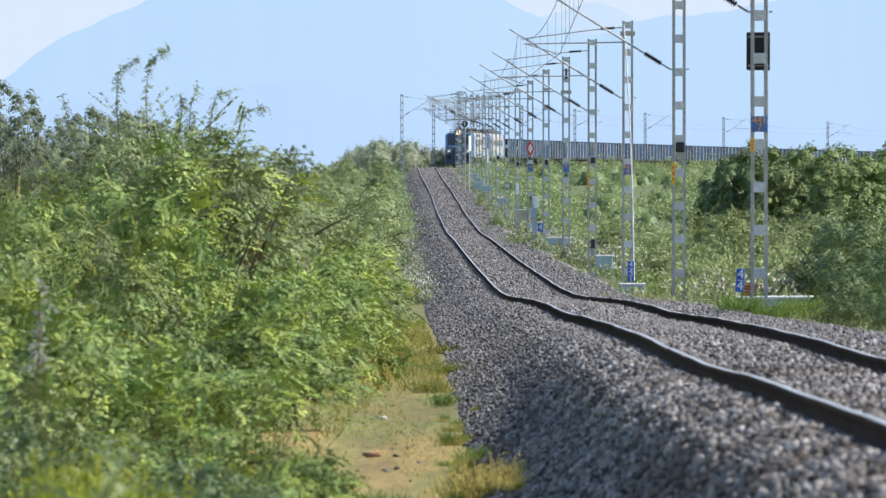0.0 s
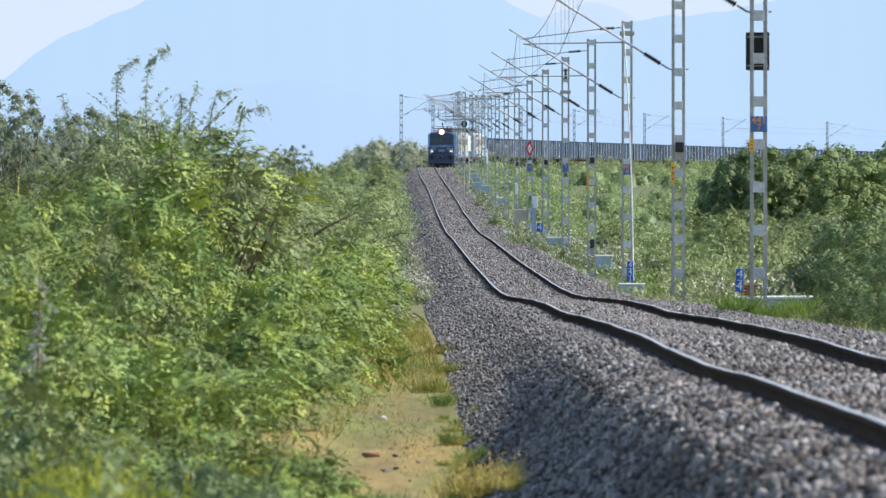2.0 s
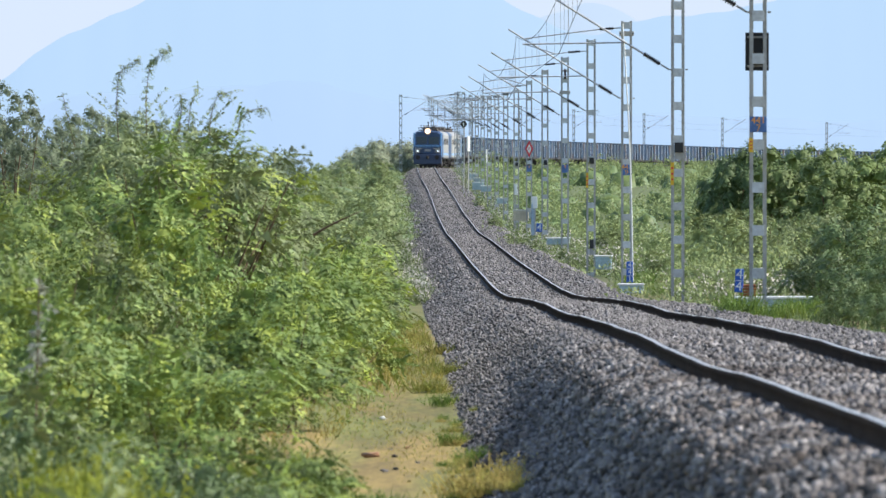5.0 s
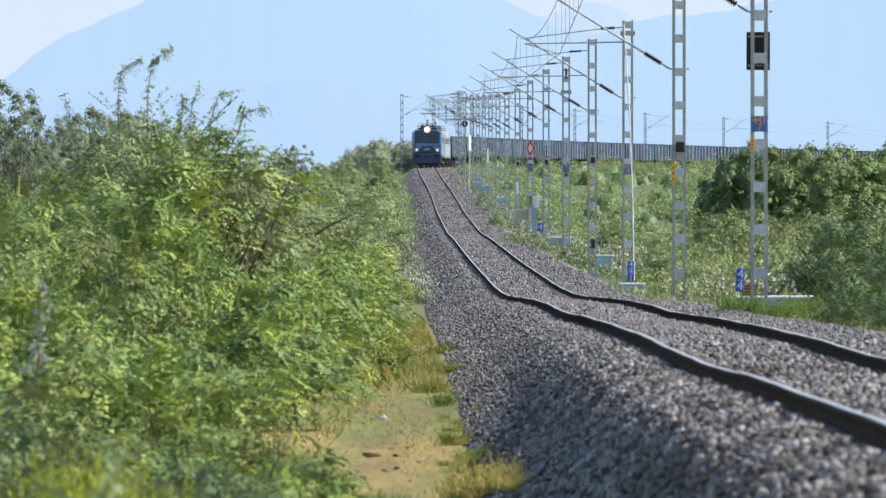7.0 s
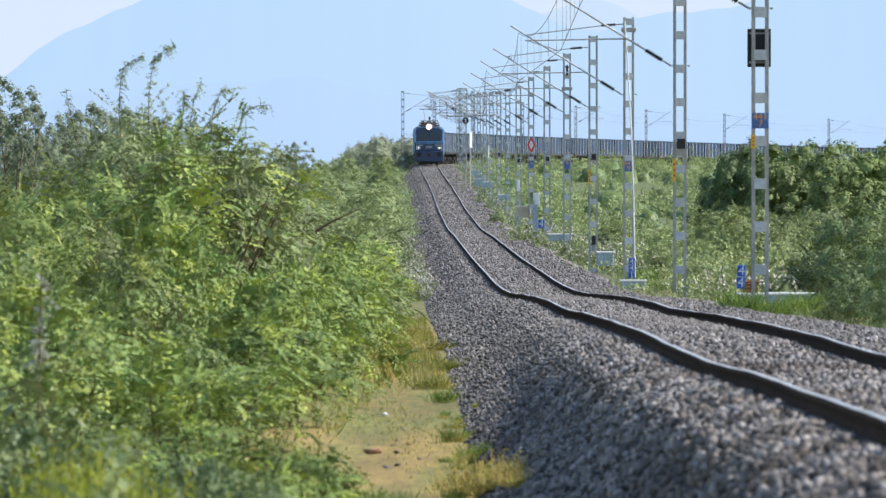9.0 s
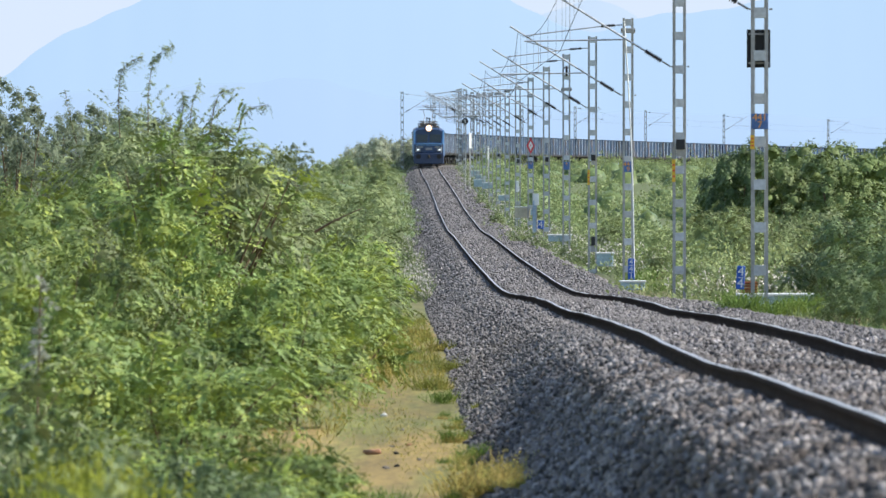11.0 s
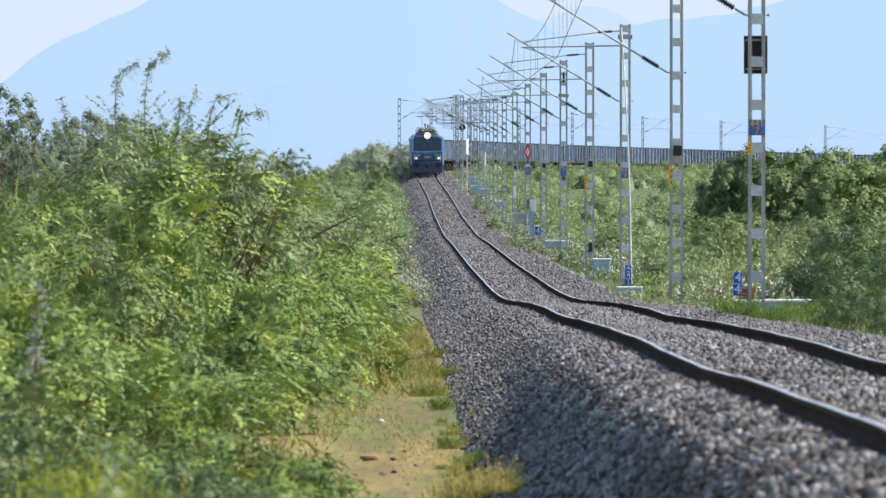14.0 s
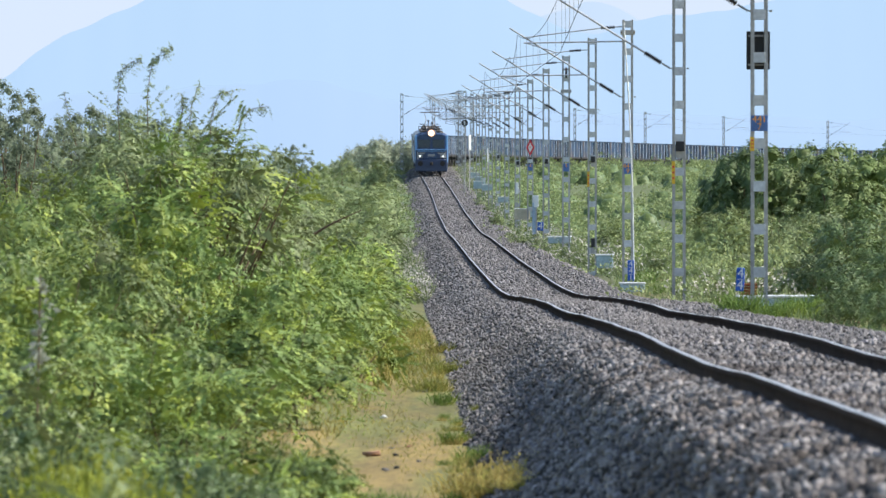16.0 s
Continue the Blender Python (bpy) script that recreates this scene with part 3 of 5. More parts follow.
def build_signs():
    back_board(0, 4.50)
    number_plate(0, 3.20, ("441", "7"), 0.30, 0.28)
    yellow_strip(0, 2.83, 0.25)
    switch_box(1, 3.42, 0.20, 0.23)
    yellow_strip(1, 2.82, 0.52)
    number_plate(2, 3.2, ("441", "9"), 0.22, 0.30)
    switch_box(3, 3.55)
    yellow_strip(3, 2.9, 0.5)
    number_plate(4, 3.3, ("4",), 0.22, 0.3)
    switch_box(5, 3.55)
    number_plate(6, 3.3, ("4",), 0.22, 0.3)
    switch_box(7, 3.55)
    switch_box(9, 3.55)
    km_post(1309, 517, 0.0099, 0.145, 0.41, ("4", "4"), 3)
    km_post(1116.5, 500, 0.0152, 0.175, 0.57, ("4", "4", "1"))
    km_post(956, 410, 0.0242, 0.26, 0.36, ("4",), 2)
    concrete_block(1372, 525, 0.0102, 1.35, 0.40, 0.5)
    concrete_block(1119, 502, 0.0153, 0.66, 0.22, 0.5)
    concrete_block(1070, 452, 0.0185, 0.55, 0.42, 0.5)
    concrete_block(990, 420, 0.0222, 0.9, 0.25, 0.5)
    concrete_block(928, 374, 0.0275, 0.9, 0.3, 0.5)
    concrete_block(890, 350, 0.033, 0.6, 0.3, 0.5)
    concrete_block(862, 328, 0.040, 0.7, 0.4, 0.5)
    concrete_block(846, 314, 0.045, 0.5, 0.4, 0.5)
    diamond_sign(938.5, 263, 0.0268)
    disc_sign(822.5, 219.5, 0.0440)
    white_board(831.5, 254, 0.0440, 0.27, 1.2, 42)
    white_board(864, 276, 0.046, 0.20, 1.1, 42)
    white_board(915, 335, 0.030, 0.16, 0.6)
    white_board(949, 358, 0.026, 0.21, 0.55)
    concrete_block(924, 371, 0.0272, 0.75, 0.5, 0.5, M_CONC, M_CREAM, "cream painted low concrete block")
    concrete_block(848, 322, 0.0425, 0.85, 0.55, 0.5, M_WHITE, M_TURQ)
    concrete_block(838, 307, 0.048, 0.7, 0.5, 0.5, M_WHITE, M_TURQ)
    two_tone_post(946, 378, 0.0262, 0.2, 0.8)
    switch_box(3, 0.8, 0.13, 0.3)
    mast_clamp(2, 7.0)
    mast_clamp(4, 6.2)
    # the white conduit that runs down beside the third mast
    root = tagged(new("white_conduit"), "thin white conduit down the side of a mast", "pipe")
    a, b = place_at(1104, 42, 0.0157), place_at(1122, 496, 0.0157)
    bm = bm_new()
    last = None
    for k in range(13):
        f = k / 12
        p = a.lerp(b, f) + Vector((0.06 * math.sin(f * math.pi), 0, 0))
        ring = [bm.verts.new(p + Vector((math.cos(q * math.pi / 3), math.sin(q * math.pi / 3), 0)) * 0.019) for q in range(6)]
        if last:
            for q in range(6):
                bm.faces.new((last[q], last[(q + 1) % 6], ring[(q + 1) % 6], ring[q]))
        last = ring
    part("pipe", bm, M_WHITE, root)
    # counterweight gear on the anchor mast
    root = tagged(new("tensioning_gear"), "weathered wheel of the wire tensioning gear on a mast", "pulley")
    root.matrix_basis = on_mast(4) @ pose(0, -0.2, 6.9)
    bm = bm_new()
    for k in (-1, 1):
        rod(bm, (k * 0.02 - 0.02, 0, 0), (k * 0.02 + 0.02, 0, 0), 0.2, sides=16)
    part("wheel", bm, M_INSUL, root)
    part("yoke", box(bm_new(), 0, 0.06, 0.12, 0.3, 0.08, 0.06), M_STEEL, root)
    drum(1326, 512, 0.0101)


# ---- the train ----
M_LOCO = material("loco_blue", (0.031, 0.064, 0.145), 0.4, vary=0.12, scale=1.5, fine=12, per_object=0.01)
M_LOCO_D = material("loco_dark_blue", (0.036, 0.056, 0.115), 0.45, vary=0.15, scale=1.5, fine=12, per_object=0.01)
M_LOCO_L = material("loco_sky_blue", (0.16, 0.34, 0.61), 0.4, vary=0.1, scale=1.5, fine=12, per_object=0.01)
M_LOCO_W = material("loco_pale_grey", (0.31, 0.30, 0.29), 0.5, vary=0.12, scale=1.5, fine=12, per_object=0.01)
M_GLASS = material("windscreen", (0.02, 0.03, 0.04), 0.12, vary=0.05, per_object=0.01)
M_UNDER = material("grimy_underframe", (0.028, 0.024, 0.022), 0.8, vary=0.25, per_object=0.01)
M_ROOF = material("grimy_roof", (0.09, 0.075, 0.065), 0.8, vary=0.25, per_object=0.01)
M_HEAD = glow("headlight", (1.0, 0.80, 0.52), 6.0)
M_HALO = glow("headlight_halo", (1.0, 0.60, 0.38), 0.95)
M_MARK = glow("marker_light", (0.95, 0.97, 1.0), 1.3)
M_WAG = material("wagon_steel_blue", (0.02, 0.047, 0.092), 0.75, vary=0.3, scale=0.8, fine=6, per_object=0.35, second=(0.10, 0.075, 0.065), amount=0.25, spec=0.04)
# Ribs paler than the sides; the sky's blue light is put into their colour.
M_WAG_RIB = material("wagon_rib_pale", (0.36, 0.42, 0.50), 0.7, spec=0.05, vary=0.25, scale=0.8, fine=6, per_object=0.2)


def wheelset(name, x_gauge, y, r, parent):
    bm = bm_new()
    for s in (-1, 1):
        rod(bm, (s * x_gauge - 0.065, y, r), (s * x_gauge + 0.065, y, r), r, sides=20)
    rod(bm, (-x_gauge, y, r), (x_gauge, y, r), 0.08)
    return part(name, bm, M_UNDER, parent)


def build_loco(lit):
    """Front end at the origin, the body behind it along +y; z = 0 at the rail top."""
    root = tagged(new("locomotive"), "dark blue electric locomotive with sky-blue cab corners and lit headlight" if lit else "blue and grey electric locomotive coupled behind the leading one", "locomotive", group="locomotives of the train")
    L, W = 19.6, 1.52
    # body shell: cross section swept, front raked
    def section(y, w, top, low=1.05):
        return [Vector((-w, y, low)), Vector((-w, y, top - 0.42)), Vector((-w + 0.10, y, top - 0.2)), Vector((-w + 0.38, y, top - 0.03)), Vector((0, y, top + 0.05)),
                Vector((w - 0.38, y, top - 0.03)), Vector((w - 0.10, y, top - 0.2)), Vector((w, y, top - 0.42)), Vector((w, y, low))]

    def loft(rows, mat_name, mat):
        bm = bm_new()
        rings = [[bm.verts.new(p) for p in r] for r in rows]
        for a, b in zip(rings, rings[1:]):
            for i in range(len(a)):
                j = (i + 1) % len(a)
                bm.faces.new((a[i], a[j], b[j], b[i]))
        bm.faces.new(rings[0])
        bm.faces.new(rings[-1][::-1])
        return part(mat_name, bm, mat, root)
    loft([section(0.42, 1.36, 3.66), section(0.9, W, 3.78), section(3.2, W, 3.80)], "cab", M_LOCO)
    loft([section(3.2, W, 3.80), section(L - 3.2, W, 3.80)], "body", M_LOCO_W)
    loft([section(L - 3.2, W, 3.80), section(L - 0.9, W, 3.78), section(L - 0.3, 1.36, 3.66)], "rear_cab", M_LOCO)
    # front face: apron, panel, band, windscreens, pillars
    part("apron", box(bm_new(), 0, 0.16, 0.90, 2.86, 0.5, 1.08, 0.06), M_LOCO_D, root)
    part("nose_panel", box(bm_new(), 0, 0.30, 1.86, 2.78, 0.34, 0.82, 0.06), M_LOCO_D, root)
    part("band", box(bm_new(), 0, 0.115, 2.17, 2.5, 0.03, 0.07), M_LOCO_L, root, "sky-blue band across the nose")
    part("emblem", box(bm_new(), 0, 0.118, 1.80, 0.62, 0.03, 0.22, 0.012), M_LOCO_W, root, "pale oval emblem")
    part("nose_door", box(bm_new(), 0, 0.122, 1.85, 0.9, 0.02, 0.74, 0.006), M_LOCO, root)
    for s in (-1, 1):
        part("number_bar", box(bm_new(), s * 0.82, 0.112, 1.98, 0.5, 0.02, 0.12, 0.004), M_LOCO_W, root, "pale unreadable number bar")
        part("wiper", rod(bm_new(), (s * 0.3, 0.345, 2.46), (s * 0.75, 0.335, 3.0), 0.014, sides=5), M_UNDER, root)
        part("lamp_panel", box(bm_new(), s * 1.02, 0.12, 1.72, 0.46, 0.03, 0.36, 0.01), M_LOCO_W, root, "pale panel round the lamp")
        part("foot_step", box(bm_new(), s * 1.2, -0.02, 0.42, 0.34, 0.22, 0.05), M_UNDER, root)
    part("nose_ledge", box(bm_new(), 0, 0.24, 2.30, 2.86, 0.44, 0.07, 0.02), M_LOCO_L, root)
    for s in (-1, 1):
        rake = Matrix.Rotation(radians(-4), 4, "X")
        part("windscreen", box(bm_new(), s * 0.62, 0.375, 2.82, 1.02, 0.03, 0.72, 0.012, rake), M_GLASS, root, "dark windscreen")
        part("windscreen_frame", box(bm_new(), s * 0.62, 0.395, 2.82, 1.12, 0.03, 0.82, 0.01, rake), M_LOCO_D, root)
        part("cab_pillar", box(bm_new(), s * 1.36, 0.42, 2.35, 0.2, 0.18, 2.5, 0.04, rake), M_LOCO_L, root, "sky-blue cab corner")
        lamp = part("marker_lamp", rod(bm_new(), (s * 1.02, 0.06, 1.72), (s * 1.02, 0.16, 1.72), 0.12, sides=16), M_UNDER, root)
        part("lens", rod(bm_new(), (s * 1.02, 0.045, 1.72), (s * 1.02, 0.06, 1.72), 0.075, sides=16), M_MARK if lit else M_GLASS, lamp, "round marker lens")
        bm = rod(bm_new(), (s * 0.98, -0.42, 1.08), (s * 0.98, -0.36, 1.08), 0.23, sides=18)
        rod(bm, (s * 0.98, -0.36, 1.08), (s * 0.98, 0.0, 1.08), 0.09)
        part("buffer", bm, M_UNDER, root)
        part("handrail", rod(bm_new(), (s * 1.2, 0.06, 1.3), (s * 1.2, 0.06, 2.1), 0.02, sides=6), M_WHITE, root)
        part("cab_side_window", box(bm_new(), s * (W + 0.004), 1.7, 2.72, 0.02, 0.8, 0.62, 0.006), M_GLASS, root)
        part("cab_door", box(bm_new(), s * (W + 0.002), 2.75, 2.1, 0.02, 0.62, 1.9, 0.006), M_LOCO_L, root)
        part("side_stripe", box(bm_new(), s * (W + 0.004), L / 2, 1.42, 0.02, L - 6.8, 0.22), M_LOCO_L, root)
        part("solebar", box(bm_new(), s * (W - 0.06), L / 2, 1.02, 0.12, L - 1.6, 0.22, 0.02), M_UNDER, root)
        for k in range(9):
            y = 4.4 + k * 1.32
            g = part("side_grille", box(bm_new(), s * (W + 0.003), y, 2.72, 0.02, 0.92, 0.62, 0.006), M_ROOF if k % 3 else M_GLASS, root)
            if k % 3:
                for q in range(5):
                    part("slat", box(bm_new(), s * (W + 0.018), y, 2.48 + q * 0.12, 0.02, 0.88, 0.03), M_LOCO_W, g)
    # headlight housing
    h = part("headlight", box(bm_new(), 0, 0.42, 3.76, 0.86, 0.5, 0.52, 0.1), M_LOCO_D, root)
    part("lens", rod(bm_new(), (0, 0.15, 3.77), (0, 0.175, 3.77), 0.19, sides=20), M_HEAD if lit else M_GLASS, h, "warm headlight lens")
    # Ring added round the lens: paints the lamp's halo as glow where lit.
    part("reflector", rod(bm_new(), (0, 0.16, 3.77), (0, 0.18, 3.77), 0.30, sides=20), M_HALO if lit else M_GLASS, h, "glowing ring that paints the halo round the lens")
    # roof gear
    part("roof_walk", box(bm_new(), 0, L / 2, 3.90, 1.9, L - 3.5, 0.10, 0.02), M_ROOF, root)
    for k in range(8):
        y = 2.0 + k * 2.15
        part("roof_insulator", rod(bm_new(), (0.5 * (-1) ** k, y, 3.9), (0.5 * (-1) ** k, y, 4.32), 0.10, 0.06, 8), M_INSUL, root)
    for y in (5.2, 14.0):
        part("roof_cover", box(bm_new(), 0, y + 1.7, 4.06, 1.5, 1.5, 0.34, 0.06), M_ROOF, root)
    for y in (3.0, 15.6):
        pan = part("pantograph", box(bm_new(), 0, y, 4.10, 1.5, 1.6, 0.08, 0.02), M_ROOF, root)
        bm = bm_new()
        up = 1.36 if y > 10 else 0.22
        for s in (-1, 1):
            rod(bm, (s * 0.5, y - 0.7, 4.12), (s * 0.35, y + 0.9, 4.12 + up * 0.5), 0.025)
            rod(bm, (s * 0.35, y + 0.9, 4.12 + up * 0.5), (s * 0.5, y - 0.2, 4.12 + up), 0.02)
        part("arm", bm, M_TUBE, pan)
        part("collector", box(bm_new(), 0, y - 0.2, 4.14 + up, 1.8, 0.3, 0.05, 0.015), M_ROOF, pan)
    part("horn", rod(bm_new(), (0.05, 0.9, 3.9), (0.05, 0.9, 4.72), 0.05, 0.04), M_UNDER, root)
    part("horn", rod(bm_new(), (0.05, 0.72, 4.66), (0.05, 1.02, 4.72), 0.10, 0.05), M_UNDER, root)
    # front roof rail
    bm = rod(bm_new(), (-0.95, 0.75, 4.14), (0.95, 0.75, 4.14), 0.03)
    for x in (-0.95, -0.4, 0.4, 0.95):
        rod(bm, (x, 0.75, 3.72), (x, 0.75, 4.14), 0.025)
    part("roof_rail", bm, M_ROOF, root)
    # below
    bm = bm_new()
    for k in range(9):
        x = -1.1 + k * 0.275
        rod(bm, (x, -0.12, 0.22), (x * 0.95, 0.1, 0.70), 0.03, sides=6)
    box(bm, 0, -0.1, 0.22, 2.4, 0.06, 0.08)
    part("cowcatcher", bm, M_UNDER, root)
    part("coupler", box(bm_new(), 0, -0.4, 1.08, 0.26, 0.7, 0.3, 0.05), M_UNDER, root)
    for yc in (4.3, L - 4.3):
        bm = bm_new()
        for s in (-1, 1):
            box(bm, s * 1.08, yc, 0.78, 0.14, 4.6, 0.34, 0.04)
            for k in (-1.9, 0, 1.9):
                box(bm, s * 1.14, yc + k, 0.56, 0.2, 0.36, 0.34, 0.04)
        part("bogie", bm, M_UNDER, root)
        for k in (-1.9, 0, 1.9):
            wheelset("wheelset", 0.84, yc + k, 0.545, root)
    part("transformer", box(bm_new(), 0, L / 2, 0.62, 2.3, 4.0, 0.7, 0.08), M_UNDER, root)
    return root


WAGON = 10.72


def build_wagon():
    root = tagged(new("wagon"), "open-topped steel freight wagon with pale upright ribs", "wagon", group="wagons of the train")
    L, W, lo, hi = 9.8, 1.5, 1.22, 3.22
    for s in (-1, 1):
        part("side", box(bm_new(), s * W, L / 2, (lo + hi) / 2, 0.05, L, hi - lo), M_WAG, root)
        for k in range(5):
            part("rib", box(bm_new(), s * (W + 0.038), 0.3 + k * (L - 0.6) / 4, (lo + hi) / 2, 0.035, 0.2, hi - lo, 0.012), M_WAG_RIB, root, "pale bluish rib")
        part("top_rail", box(bm_new(), s * (W + 0.05), L / 2, hi, 0.14, L, 0.09, 0.015), M_WAG, root)
        part("sill", box(bm_new(), s * (W + 0.04), L / 2, lo - 0.06, 0.12, L, 0.2, 0.015), M_UNDER, root)
    for y in (0.03, L - 0.03):
        part("end", box(bm_new(), 0, y, (lo + hi) / 2, 2 * W - 0.05, 0.05, hi - lo), M_WAG, root)
        bm = bm_new()
        for k in range(4):
            box(bm, -1.1 + k * 0.73, y - 0.06 * (1 if y < 1 else -1), (lo + hi) / 2, 0.12, 0.1, hi - lo, 0.01)
        part("end_ribs", bm, M_WAG_RIB, root)
    part("floor", box(bm_new(), 0, L / 2, lo, 2 * W, L, 0.1), M_WAG, root)
    part("underframe", box(bm_new(), 0, L / 2, 0.98, 0.5, WAGON - 0.1, 0.3), M_UNDER, root)
    for yc in (1.9, L - 1.9):
        bm = bm_new()
        for s in (-1, 1):
            box(bm, s * 1.05, yc, 0.62, 0.14, 2.3, 0.3, 0.04)
        part("bogie", bm, M_UNDER, root)
        for k in (-1.0, 1.0):
            wheelset("wheelset", 0.84, yc + k, 0.5, root)
    return root


def vehicle_pose(front, length):
    """A vehicle whose front stands at front and that reaches length metres back along the line."""
    a, b = along(front + length * 0.2), along(front + length * 0.8)
    d = Vector((b[0] - a[0], b[1] - a[1], b[2] - a[2]))
    psi, pitch = math.atan2(d.x, d.y), math.atan2(d.z, math.hypot(d.x, d.y))
    m = Vector(((a[0] + b[0]) / 2, (a[1] + b[1]) / 2, (a[2] + b[2]) / 2))
    turn = pose(0, 0, 0, 0, 0, -math.degrees(psi)) @ pose(0, 0, 0, math.degrees(pitch))
    return Matrix.Translation(m - (turn.to_3x3() @ Vector((0, length / 2, 0)))) @ turn


FRONT_16, SPEED = 680.0, 9.85     # metres along the line at the end of the clip, metres a second


def front_at(t):
    return FRONT_16 + SPEED * (16 - t)


loco = build_loco(True)
second_loco = build_loco(False)
WAGONS = []
_w = build_wagon()
for k in range(46):
    WAGONS.append(_w if k == 0 else copy_thing(_w, Matrix()))


def motions():
    for k, (ob, m) in enumerate(SWAY):
        a = 0.35 + 0.12 * (k % 4)
        walk(ob, [(t, m @ pose(0, 0, 0, 0.6 * a * math.sin(1.1 * t + k), a * math.sin(0.9 * t + 0.7 * k), 0)) for t in [0.5 * q for q in range(33)]])
    for k, ob in enumerate(SHOOTS):
        sway = ((0, 0), (1, -1.5), (2, 0.5), (3.5, -0.5), (5, 2), (7, 2.5), (9, 3.5), (11, 3), (12.5, 5), (14, 2), (15, 3.2), (16, 2.4))
        foot = ob.location.copy()
        walk(ob, [(t, pose(*foot, 0, a * (0.8 + 0.1 * (k % 4)), 0)) for t, a in sway])
    times = [0.5 * k for k in range(33)]
    walk(loco, [(t, vehicle_pose(front_at(t), 19.6)) for t in times])
    about = pose(0, 19.6, 0, 0, 0, 180)
    walk(second_loco, [(t, vehicle_pose(front_at(t) + 20.3, 19.6) @ about) for t in times])
    for k, w in enumerate(WAGONS):
        walk(w, [(t, vehicle_pose(front_at(t) + 40.9 + k * WAGON, 9.8)) for t in times[::2]])


build_masts()
build_wires()
build_signs()


# ---- plants ----
rng = np.random.default_rng(7)


def leaves_mesh(name, pos, axis, side, length, width, mat, tri=False):
    """Leaves: each a kite (or a narrow triangle) from pos along axis, spread along side."""
    length, width = np.asarray(length)[:, None], np.asarray(width)[:, None]
    if tri:
        v = np.stack([pos + side * width, pos - side * width, pos + axis * length], 1).reshape(-1, 3)
        return mesh_of(name, v, tris=np.arange(len(v)).reshape(-1, 3), mats=(mat,))
    a = pos
    b = pos + axis * length * 0.45 + side * width
    c = pos + axis * length
    d = pos + axis * length * 0.45 - side * width
    v = np.stack([a, b, c, d], 1).reshape(-1, 3)
    q = np.arange(len(v)).reshape(-1, 4)
    return mesh_of(name, v, quads=q, mats=(mat,))


def unit(v):
    return v / np.maximum(np.linalg.norm(v, axis=-1, keepdims=True), 1e-6)


def spray_leaves(base, heading, length, n_leaf, leaf, droop, r):
    """Feathery sprays: arching twigs with paired leaves. base, heading: arrays of places and ways."""
    k = len(base)
    f = np.linspace(0.12, 1.0, n_leaf)[None, :, None]
    L = length[:, None, None]
    pts = base[:, None] + heading[:, None] * f * L + np.array([0, 0, -1.0]) * (droop[:, None, None] * (f**2) * L)
    tang = unit(heading[:, None] + np.array([0, 0, -2.0]) * droop[:, None, None] * f)
    flat = unit(np.array([0, 0, 0.8]) + heading[:, None] * np.array([0.7, 0.7, 0.3]) + r.normal(size=(k, 1, 3)) * 0.35)
    across = unit(np.cross(tang, flat))
    sign = np.where(np.arange(n_leaf) % 2, 1.0, -1.0)[None, :, None]
    ax = unit(tang * 0.7 + across * sign + r.normal(size=(k, n_leaf, 3)) * 0.2)
    sd = unit(np.cross(ax, flat + r.normal(size=(k, n_leaf, 3)) * 0.3))
    size = leaf * r.uniform(0.6, 1.3, (k, n_leaf))
    return pts.reshape(-1, 3), ax.reshape(-1, 3), sd.reshape(-1, 3), size.ravel()


def crown_points(n, r, lobes, inner=0.55):
    """Places in the outer part of a crown of overlapping lobes (centre, radii), with ways that point outwards."""
    w = np.array([l[1][0] * l[1][2] for l in lobes])
    which = r.choice(len(lobes), n, p=w / w.sum())
    c = np.array([l[0] for l in lobes])[which]
    rad = np.array([l[1] for l in lobes])[which]
    d = unit(r.normal(size=(n, 3)) + np.array([0, 0, 0.25]))
    rr = r.uniform(inner, 1.0, n)[:, None] ** 0.6
    p = c + d * rad * rr
    keep = p[:, 2] > 0.05
    return p[keep], unit(d * np.array([1, 1, 0.8]) + r.normal(size=d.shape) * 0.45)[keep]


def branch_tube(v, q, pts, r0, r1, sides=4):
    """Adds a tapered tube along pts to the lists v and q."""
    n0 = sum(len(x) for x in v)
    m = len(pts)
    t = np.gradient(pts, axis=0)
    t = unit(t)
    a = unit(np.cross(t, np.array([0.31, 0.87, 0.13])))
    b = np.cross(t, a)
    ang = np.arange(sides) * 2 * np.pi / sides
    rad = np.linspace(r0, r1, m)[:, None, None]
    ring = pts[:, None] + rad * (np.cos(ang)[None, :, None] * a[:, None] + np.sin(ang)[None, :, None] * b[:, None])
    v.append(ring.reshape(-1, 3))
    i = n0 + np.arange(m - 1)[:, None] * sides
    j = np.arange(sides)[None]
    q.append(np.stack([i + j, i + (j + 1) % sides, i + sides + (j + 1) % sides, i + sides + j], -1).reshape(-1, 4))


def stems(lobes, r, n, thick, from_centre=0.25):
    v, q = [], []
    for k in range(n):
        c, rad = lobes[k % len(lobes)]
        d = unit(r.normal(size=3) * np.array([1, 1, 0.5]) + np.array([0, 0, 0.6]))
        end = np.array(c) + d * np.array(rad) * 0.8
        start = np.array([r.normal() * from_centre, r.normal() * from_centre, -0.25])
        mid = (start + end) / 2 + r.normal(size=3) * 0.18 + np.array([0, 0, 0.2])
        s = np.linspace(0, 1, 5)[:, None]
        pts = (1 - s) ** 2 * start + 2 * s * (1 - s) * mid + s**2 * end
        branch_tube(v, q, pts, thick * r.uniform(0.6, 1.1), thick * 0.15)
    return np.concatenate(v), np.concatenate(q)


